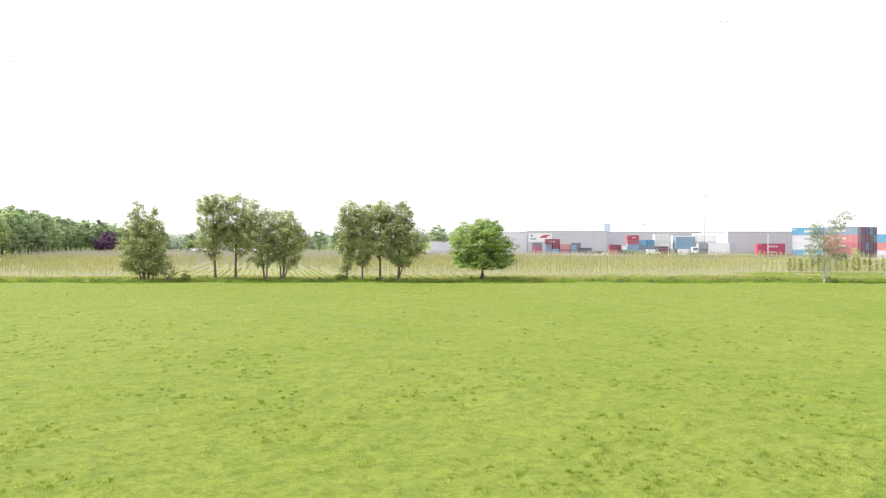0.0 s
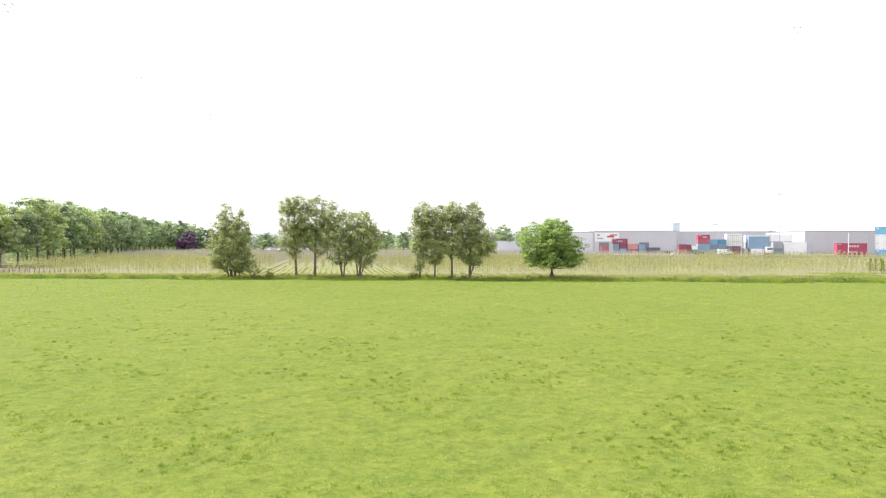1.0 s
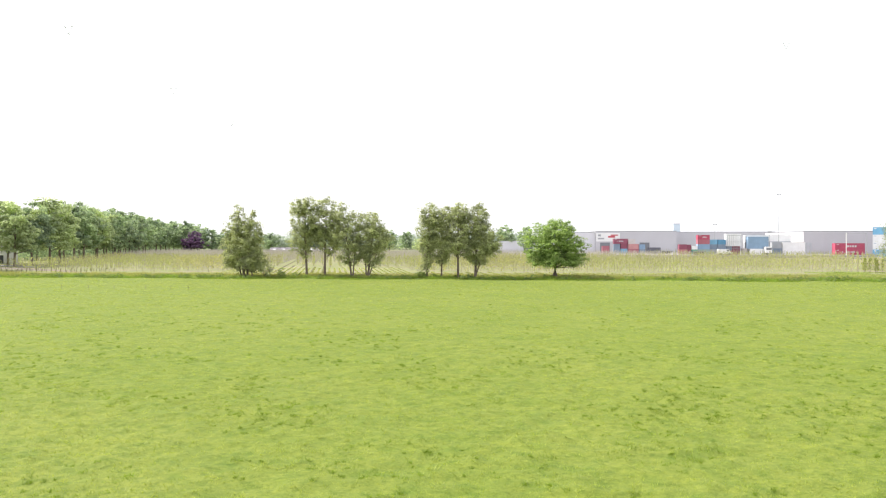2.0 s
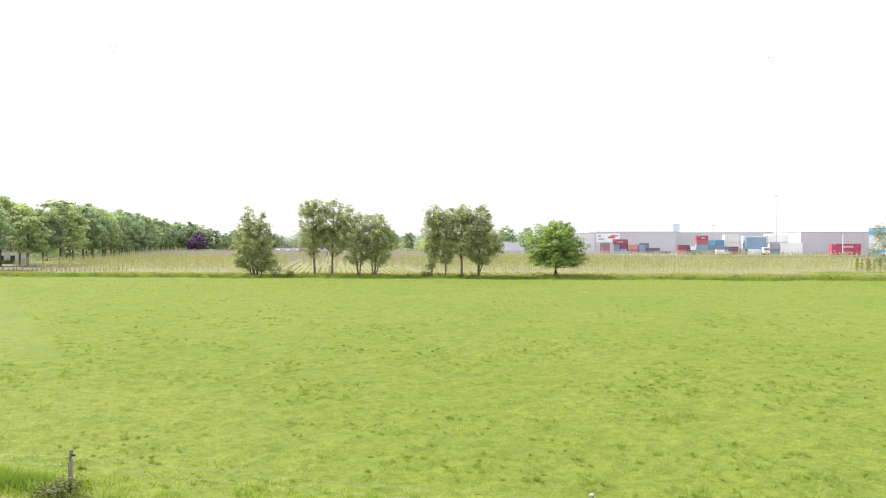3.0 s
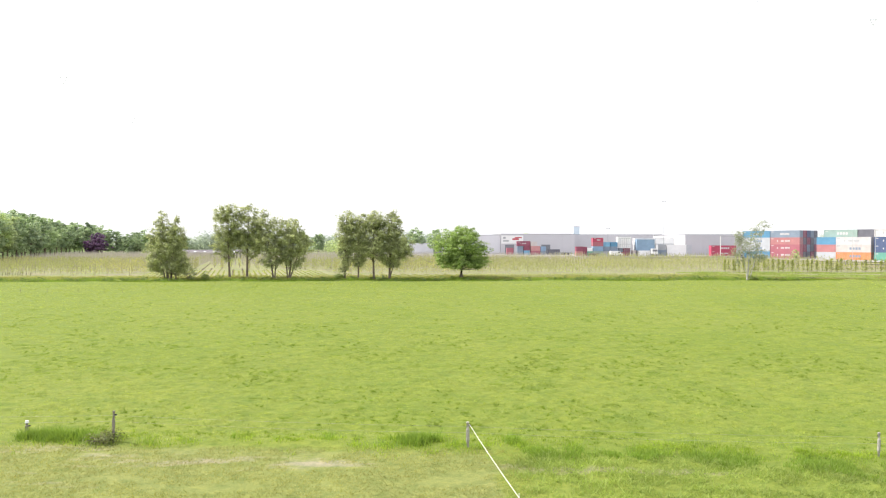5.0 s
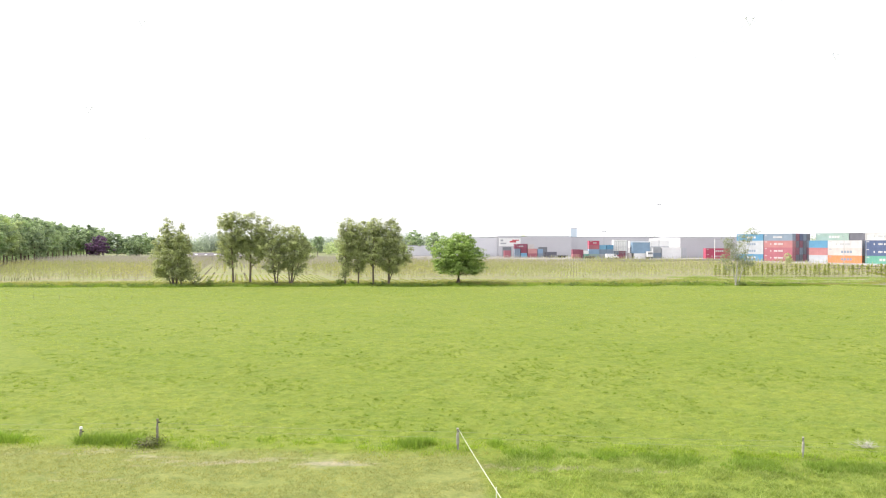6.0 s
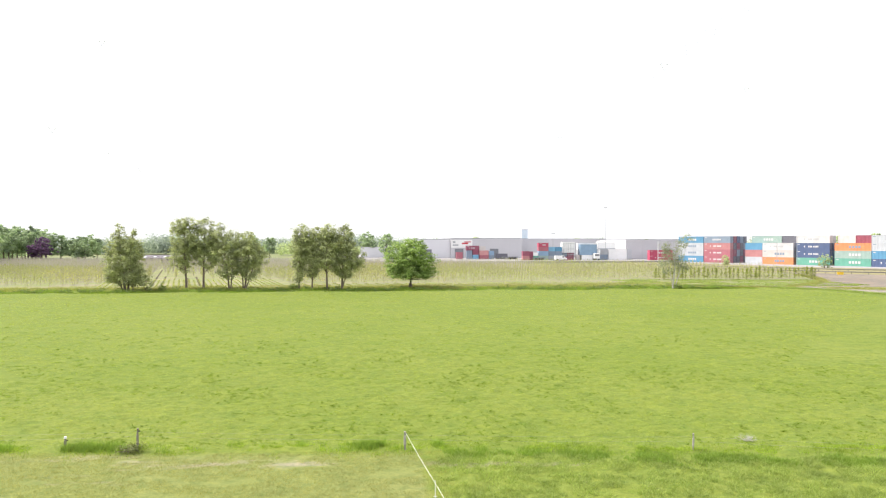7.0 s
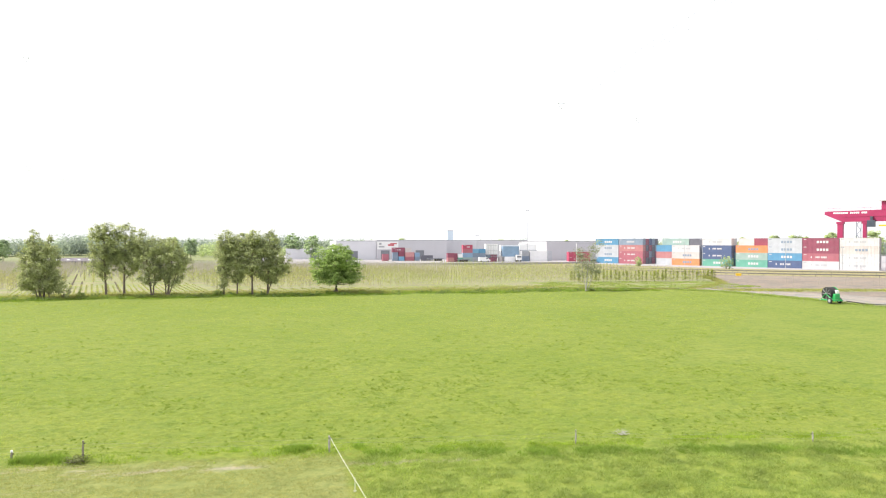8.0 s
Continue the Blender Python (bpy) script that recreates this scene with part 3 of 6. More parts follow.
def container_parts(length, height):
    """Frame, ribbed sides, roof, floor and door leaves of one box, its near lower left corner at the origin."""
    W, p = 2.44, 0.12
    fr = bmesh.new()
    for x in (0, length - p):
        for y in (0, W - p):
            box(fr, x, x + p, y, y + p, 0, height)
    for y in (0, W - p):
        for z in (0, height - p):
            box(fr, p, length - p, y, y + p, z, z + p)
    for x in (0, length - p):
        for z in (0, height - p):
            box(fr, x, x + p, p, W - p, z, z + p)

    def ribs(y, out):
        pitch = 0.42
        n = int((length - 2 * p) / pitch)
        st = (length - 2 * p) / n
        prof = []
        for i in range(n):
            x = p + i * st
            prof += [(x, 0), (x + st * 0.3, 0), (x + st * 0.42, 0.05), (x + st * 0.85, 0.05)]
        prof.append((length - p, 0))
        v, f = [], []
        for x, d in prof:
            yy = y + out * d
            v += [(x, yy, p), (x, yy, height - p)]
        for i in range(len(prof) - 1):
            q = (2 * i, 2 * i + 2, 2 * i + 3, 2 * i + 1)
            f.append(q if out < 0 else q[::-1])
        return v, f
    return fr, ribs


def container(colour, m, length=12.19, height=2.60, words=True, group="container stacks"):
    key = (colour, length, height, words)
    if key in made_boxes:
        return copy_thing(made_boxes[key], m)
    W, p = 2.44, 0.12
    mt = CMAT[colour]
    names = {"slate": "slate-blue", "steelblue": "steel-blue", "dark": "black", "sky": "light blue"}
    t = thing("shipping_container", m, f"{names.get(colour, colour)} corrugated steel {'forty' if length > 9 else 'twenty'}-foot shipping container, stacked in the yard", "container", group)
    fr, ribs = container_parts(length, height)
    part("frame", (fr, mt), t)
    for y, out in ((0.07, -1), (W - 0.07, 1)):
        v, f = ribs(y, out)
        part("side_panel", soup("side_panel", v, f, mt), t)
    part("roof_panel", (boxes((p, length - p, p, W - p, height - 0.09, height - 0.03)), mt), t)
    part("floor_panel", (boxes((p, length - p, p, W - p, 0.03, 0.10)), M_STEEL), t)
    part("end_wall", (boxes((0.05, 0.09, p, W - p, p, height - p)), mt), t)
    for y0, y1 in ((p, W / 2 - 0.01), (W / 2 + 0.01, W - p)):
        d = part("door", (boxes((length - 0.10, length - 0.05, y0, y1, p, height - p)), mt), t)
        ys = (y0 + 0.25, y1 - 0.25)
        for y in ys:
            part("lock_rod", (rods([((length - 0.02, y, 0.1), (length - 0.02, y, height - 0.1), 0.025)], 5), M_STEEL), d)
    if words:
        ink = CMAT[WORDS.get(colour, "white")]
        starts, lw, lo, hi = LETTERS[(len(colour) + len(made_boxes)) % 3]
        me = None
        for s in starts:
            o = part("lettering_bar", me or (boxes((0, lw * length, 0.0, 0.016, height * lo, height * hi)), ink), t, m=pose(length * (0.40 + s), 0, 0))
            me = o.data
        part("corner_mark", (boxes((0.5, 1.4, 0.0, 0.016, height * 0.78, height * 0.86)), ink), t)
    made_boxes[key] = t
    return t


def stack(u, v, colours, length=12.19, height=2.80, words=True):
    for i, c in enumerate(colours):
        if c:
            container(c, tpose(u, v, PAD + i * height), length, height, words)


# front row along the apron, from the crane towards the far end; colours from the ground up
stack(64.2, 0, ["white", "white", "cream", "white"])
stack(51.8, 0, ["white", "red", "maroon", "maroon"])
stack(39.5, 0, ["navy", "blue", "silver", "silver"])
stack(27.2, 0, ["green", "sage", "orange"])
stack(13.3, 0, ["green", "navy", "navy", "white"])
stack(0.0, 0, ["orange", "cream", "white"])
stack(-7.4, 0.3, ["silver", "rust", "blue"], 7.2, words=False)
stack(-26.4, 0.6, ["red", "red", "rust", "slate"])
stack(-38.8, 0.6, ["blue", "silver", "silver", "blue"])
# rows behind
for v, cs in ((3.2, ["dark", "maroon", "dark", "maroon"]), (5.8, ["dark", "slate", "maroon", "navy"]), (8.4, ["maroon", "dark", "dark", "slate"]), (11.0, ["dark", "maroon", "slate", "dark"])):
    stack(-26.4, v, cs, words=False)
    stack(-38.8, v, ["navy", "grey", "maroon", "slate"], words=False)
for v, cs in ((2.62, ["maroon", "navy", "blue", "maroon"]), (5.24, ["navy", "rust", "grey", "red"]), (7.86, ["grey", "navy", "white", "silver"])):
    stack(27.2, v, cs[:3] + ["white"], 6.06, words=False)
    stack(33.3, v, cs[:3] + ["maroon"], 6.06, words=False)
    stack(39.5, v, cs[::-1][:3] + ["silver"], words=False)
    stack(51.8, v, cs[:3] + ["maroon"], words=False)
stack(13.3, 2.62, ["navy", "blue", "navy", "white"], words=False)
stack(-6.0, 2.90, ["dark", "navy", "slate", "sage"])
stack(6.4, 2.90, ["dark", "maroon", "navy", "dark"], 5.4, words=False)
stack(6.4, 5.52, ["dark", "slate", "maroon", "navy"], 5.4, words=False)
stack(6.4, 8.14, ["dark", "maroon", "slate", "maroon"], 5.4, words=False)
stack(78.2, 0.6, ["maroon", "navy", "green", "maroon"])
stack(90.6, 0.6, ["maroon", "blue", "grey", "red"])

# scattered boxes of the warehouse yard, long sides to the field
YARD = [  # x, y, foot, top, colour, length
    (39.0, 287, 1.0, 4.3, "red", 3.0), (43.7, 287, 5.15, 7.35, "maroon", 6.06), (49.9, 287, 5.1, 7.1, "cream", 3.0), (49.9, 287, 2.95, 5.1, "pink", 4.4), (49.9, 287, 1.0, 2.95, "red", 4.4), (54.5, 287, 1.0, 2.95, "slate", 2.4), (54.5, 287, 2.95, 4.9, "steelblue", 2.4),
    (58.0, 287, 1.0, 3.6, "dark", 5.4), (84.6, 263.2, 1.0, 2.6, "maroon", 2.2), (43.9, 287.4, 1.0, 3.1, "slate", 2.6), (46.8, 287.4, 1.0, 3.1, "sky", 2.8), (43.9, 287.4, 3.1, 5.15, "slate", 2.6), (46.8, 287.4, 3.1, 5.15, "maroon", 2.8),
    (65.6, 265, 1.0, 3.0, "rust", 3.0), (65.6, 265, 3.0, 5.0, "maroon", 3.0), (68.7, 265.4, 1.0, 3.0, "maroon", 1.6), (68.7, 265.4, 3.0, 4.9, "maroon", 1.6), (70.4, 265, 1.0, 3.0, "green", 2.2), (70.4, 265, 3.0, 4.4, "bright", 2.2),
    (72.7, 265, 1.0, 3.05, "sage", 4.5), (72.7, 265, 3.05, 5.1, "steelblue", 4.5), (72.7, 265, 5.1, 6.9, "red", 4.5), (72.7, 265, 6.9, 8.7, "crimson", 4.5),
    (77.5, 266, 1.0, 3.0, "grey", 2.9), (80.5, 266, 1.0, 3.0, "navy", 3.0), (77.5, 266, 3.0, 5.0, "slate", 2.9), (80.5, 266, 3.0, 5.0, "slate", 3.0), (77.4, 266, 5.0, 6.9, "sky", 3.0), (80.6, 266, 5.0, 6.9, "blue", 3.0),
    (84.0, 267, 4.3, 6.7, "bright", 5.8), (84.0, 267, 6.7, 9.1, "bright", 5.8), (84.3, 267.4, 1.0, 4.3, "slate", 2.0), (86.5, 267.4, 1.0, 4.3, "maroon", 2.9),
    (90.2, 266, 1.0, 3.4, "cream", 1.5), (92.4, 265, 1.0, 3.3, "bright", 5.0), (91.7, 265, 3.3, 5.65, "steelblue", 7.6), (91.7, 265, 5.65, 8.0, "steelblue", 7.6), (91.7, 268.4, 1.0, 3.4, "grey", 9.0), (91.7, 268.4, 3.4, 5.8, "grey", 9.0), (91.7, 268.4, 5.8, 8.6, "bright", 9.0),
    (102.6, 270, 1.0, 3.4, "slate", 3.6), (102.6, 270, 3.4, 5.8, "grey", 3.6), (106.5, 270, 1.0, 3.4, "bright", 8.6), (106.5, 270, 3.4, 5.85, "bright", 8.6), (115.2, 270, 1.0, 3.4, "silver", 2.3), (115.2, 270, 3.4, 5.7, "silver", 2.3),
    (103.8, 277, 1.0, 3.6, "silver", 8.6), (103.8, 277, 3.6, 6.2, "silver", 8.6), (103.8, 277, 6.2, 8.9, "bright", 8.6),
    (122.3, 261.5, 1.0, 3.2, "crimson", 10.7), (122.3, 261.5, 3.2, 5.45, "crimson", 10.7)]
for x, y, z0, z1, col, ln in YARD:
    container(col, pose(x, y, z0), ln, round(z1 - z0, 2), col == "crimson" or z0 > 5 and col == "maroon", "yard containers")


# trailers, a truck and masts in the yard
def trailer(x, y, length, turn, material, label):
    t = thing("container_trailer", pose(x, y, YARD_Z, 0, 0, turn), label, "trailer", "yard trailers")
    part("chassis", (boxes((0, length, -1.1, -0.9, 0.95, 1.25), (0, length, 0.9, 1.1, 0.95, 1.25), (0, 0.3, -0.9, 0.9, 0.95, 1.2), (length - 0.3, length, -0.9, 0.9, 0.95, 1.2), (length / 2, length / 2 + 0.3, -0.9, 0.9, 0.95, 1.2)), material), t)
    tyre = None
    for k in range(3):
        for side in (-1, 1):
            if tyre is None:
                wb = bmesh.new()
                bmesh.ops.create_cone(wb, cap_ends=True, segments=18, radius1=0.5, radius2=0.5, depth=0.4, matrix=pose(0, 0, 0, 90))
                bmesh.ops.bevel(wb, geom=[e for e in wb.edges if abs(e.verts[0].co.y - e.verts[1].co.y) < 1e-4], offset=0.05, segments=1, affect="EDGES")
                w = part("wheel", (wb, M_BLACK), t, m=pose(length - 1.2 - k * 1.3, side * 0.85, 0.5))
                tyre = w.data
            else:
                part("wheel", tyre, t, m=pose(length - 1.2 - k * 1.3, side * 0.85, 0.5))
    for side in (-0.7, 0.7):
        part("landing_leg", (boxes((1.8, 2.0, side - 0.1, side + 0.1, 0, 0.95)), M_STEEL), t)
    return t


trailer(60.0, 283.0, 7.5, 4, M_CLAD_DARK, "empty dark container trailer parked in the yard")
trailer(69.8, 264.0, 5.5, 0, M_CLAD_DARK, "short dark trailer parked beside containers")
truck = thing("truck", pose(98.6, 262.6, YARD_Z, 0, 0, 90), "white truck with a boxy cab parked in the yard", "truck")
cabin = part("cab", (boxes((0, 2.1, -1.2, 1.2, 0.7, 3.1), bevel=0.12), M_WHITE), truck)
part("windscreen", (boxes((-0.03, 0.02, -1.0, 1.0, 1.9, 2.7)), M_CLAD_DARK), cabin)
part("side_window", (boxes((0.4, 1.5, -1.23, -1.19, 1.9, 2.7)), M_CLAD_DARK), cabin)
part("load_bed", (boxes((2.2, 6.6, -1.2, 1.2, 0.9, 1.2)), M_CLAD_DARK), truck)
part("load_box", (boxes((2.3, 6.5, -1.15, 1.15, 1.2, 3.0), bevel=0.05), M_WHITE), truck)
for x in (0.8, 4.6, 5.8):
    for y in (-1.0, 1.0):
        wb = bmesh.new()
        bmesh.ops.create_cone(wb, cap_ends=True, segments=18, radius1=0.5, radius2=0.5, depth=0.35, matrix=pose(x, y, 0.5, 90))
        part("wheel", (wb, M_BLACK), truck)
van = thing("delivery_van", pose(79.2, 261.8, YARD_Z), "white panel van parked before the yard containers", "van")
vb = bmesh.new()
prof = [(0, 0.35), (4.6, 0.35), (5.2, 0.55), (5.2, 1.0), (4.5, 1.25), (3.9, 2.1), (0.1, 2.15), (0, 1.9)]
va, vc = [[vb.verts.new((x, y, z)) for x, z in prof] for y in (-0.95, 0.95)]
vb.faces.new(va)
vb.faces.new(vc[::-1])
for k in range(len(prof)):
    vb.faces.new((va[k - 1], vc[k - 1], vc[k], va[k]))
bmesh.ops.recalc_face_normals(vb, faces=vb.faces[:])
part("body", (vb, M_WHITE), van)
part("side_window", (boxes((3.1, 4.0, -0.965, -0.952, 1.3, 1.9)), M_CLAD_DARK), van)
for x in (0.9, 4.1):
    for y in (-0.85, 0.85):
        wb = bmesh.new()
        bmesh.ops.create_cone(wb, cap_ends=True, segments=16, radius1=0.35, radius2=0.35, depth=0.24, matrix=pose(x, y, 0.35, 90))
        part("wheel", (wb, M_BLACK), van)
for x, y, h in ((107.0, 275.2, 24.0), (81.2, 272, 12.0), (100.8, 268, 9.0)):
    mast = thing("light_mast", pose(x, y, YARD_Z), "tall thin steel lighting mast in the yard", "mast", "yard masts")
    part("pole", (rods([((0, 0, 0), (0, 0, h), 0.14, 0.06)], 8), M_STEEL), mast)
    part("lamp_bar", (boxes((-0.7, 0.7, -0.08, 0.08, h, h + 0.12)), M_STEEL), mast)
    for sx in (-0.55, 0.55):
        part("lamp_head", (boxes((sx - 0.2, sx + 0.2, -0.3, 0.1, h - 0.25, h)), M_CLAD_DARK), mast)
# open steel racks beside the white boxes
for x, y in ((84.4, 264.2),):
    rack = thing("steel_rack", pose(x, y, YARD_Z), "pale open steel storage rack in the yard", "rack", "yard racks")
    up = None
    for sx in (0, 1.6, 3.2, 4.8):
        for sy in (0, 2.2):
            o = part("upright", up or (boxes((-0.04, 0.04, -0.04, 0.04, 0, 7.6)), M_STEEL), rack, m=pose(sx, sy, 0))
            up = o.data
    bar = None
    for z in (2.5, 5.0, 7.5):
        for sy in (0, 2.2):
            o = part("beam", bar or (boxes((0, 4.8, -0.04, 0.04, -0.05, 0.05)), M_STEEL), rack, m=pose(0, sy, z))
            bar = o.data


# ---- gantry crane ----
M_CAB = surface("dark_cab_steel", (0.06, 0.075, 0.10), 0.1, 0.5, 5.0, 0.3, 0.0, 0)
crane = thing("gantry_crane", tpose(60.2, 14.0, PAD), "crimson rail-mounted gantry crane standing over the container stacks", "crane")


def girder():
    """Box girder with a raked nose."""
    bm = bmesh.new()
    prof = [(-5.2, 21.2), (-5.2, 20.0), (0.8, 17.2), (40, 17.2), (40, 21.4), (13, 21.4)]
    a = [bm.verts.new((x, -0.9, z)) for x, z in prof]
    b = [bm.verts.new((x, 0.9, z)) for x, z in prof]
    bm.faces.new(a[::-1])
    bm.faces.new(b)
    for i in range(len(prof)):
        j = (i + 1) % len(prof)
        bm.faces.new((a[i], a[j], b[j], b[i]))
    return bm


gd = part("girder", (girder(), M_CRANE), crane)
part("flange", (boxes((0.8, 40, -1.0, 1.0, 19.0, 19.14)), M_CRANE), gd)
part("hand_rail", (rods([((-5.0, -0.9, 22.3), (40, -0.9, 22.3), 0.05)], 5), M_CRANE), gd)
stanchion = None
for x in range(-4, 41, 2):
    o = part("rail_post", stanchion or (rods([((0, -0.9, 21.2), (0, -0.9, 22.3), 0.04)], 5), M_CRANE), gd, m=pose(x, 0, 0))
    stanchion = o.data
for x, w in ((0.0, 0.95), (8.0, 0.6), (34.0, 0.95)):
    leg = part("leg", (boxes((x - w, x + w, -0.7, 0.7, 0.6, 17.3), bevel=0.08), M_CRANE), crane)
    part("knee_plate", (boxes((x - w - 0.3, x + w + 0.3, -0.78, 0.78, 16.4, 17.25)), M_CRANE), leg)
    part("bogie", (boxes((x - 1.6, x + 1.6, -0.6, 0.6, 0, 0.7), bevel=0.08), M_CLAD_DARK), crane)
letter = None
for i in range(18):
    if i not in (8, 14):
        o = part("lettering_bar", letter or (boxes((0, 0.5, -0.94, -0.9, 20.2, 20.8)), M_WHITE), crane, m=pose(-2.2 + i * 0.62, 0, 0))
        letter = o.data
for k in range(6):
    z0 = 7.0 + k * 1.8
    part("ladder_brace", (rods([((5.4, -0.3, z0), (6.8, -0.3, z0 + 1.8), 0.09) if k % 2 else ((6.8, -0.3, z0), (5.4, -0.3, z0 + 1.8), 0.09)], 5), M_CAB), crane)
for x in (5.4, 6.8):
    part("ladder_post", (rods([((x, -0.3, 2.0), (x, -0.3, 17.4), 0.10)], 6), M_CAB), crane)
trolley = part("machinery_house", (boxes((12.6, 24.0, -1.8, 2.4, 24.4, 27.4), bevel=0.2), M_CLAD_PALE), crane, "pale grey machinery house on the girders")
part("house_bearer", (boxes((13.4, 23.5, -1.0, 1.4, 21.4, 24.4)), M_CRANE), trolley)
cab = part("operator_cab", (boxes((9.3, 11.7, -2.6, -0.95, 15.2, 17.6), bevel=0.1), M_CAB), crane, "dark operator's cab under the girder")
part("cab_hanger", (boxes((10.1, 10.9, -2.0, -0.92, 17.6, 19.0)), M_CAB), cab)
part("spreader", (boxes((12.6, 24.8, -1.2, 1.2, 15.4, 16.0), (16.6, 20.6, -1.3, 1.3, 16.0, 16.7), bevel=0.04), M_YELLOW), crane, "yellow lifting spreader")
for x in (17.2, 20.0):
    for y in (-0.6, 0.6):
        part("hoist_rope", (rods([((x, y, 16.5), (x, y, 17.3), 0.04)], 5), M_CLAD_DARK), crane)

# ---- barn behind the trees ----
barn = thing("barn", pose(-87, 268, 0, 0, 0, 12) @ Matrix.Diagonal((1, 1, 0.78, 1)), "long low barn with a dark roof and white roof lights", "barn")
roof_bm = bmesh.new()
for s in ((-17, 17),):
    v = [roof_bm.verts.new(p) for p in ((-13, -6, 3.0), (14, -6, 3.0), (14, 0, 4.7), (-13, 0, 4.7), (14, 6, 3.0), (-13, 6, 3.0))]
    roof_bm.faces.new((v[0], v[1], v[2], v[3]))
    roof_bm.faces.new((v[3], v[2], v[4], v[5]))
bmesh.ops.solidify(roof_bm, geom=roof_bm.faces[:], thickness=0.15)
part("roof", (roof_bm, M_ROOF), barn)
for i in range(7):
    part("roof_light", (boxes((-0.5, 0.5, -0.8, 0.8, 0.0, 0.06)), M_GLASS), barn, m=pose(-11 + i * 3.8, -3.8, 3.74, 15.8, 0, 0))
part("back_wall", (boxes((-12.6, 13.6, 5.4, 5.6, 0, 3.2)), M_BRICK), barn)
for i in range(9):
    part("front_pier", (boxes((-12.6 + i * 3.15, -11.6 + i * 3.15, -5.6, -5.3, 0, 3.0)), M_BRICK), barn)
# grey panel added behind the piers; its tone stands for the shaded bays
part("bay_shade_panel", (boxes((-12.4, 13.4, -2.2, -2.0, 0, 3.9)), M_SHADE), barn)

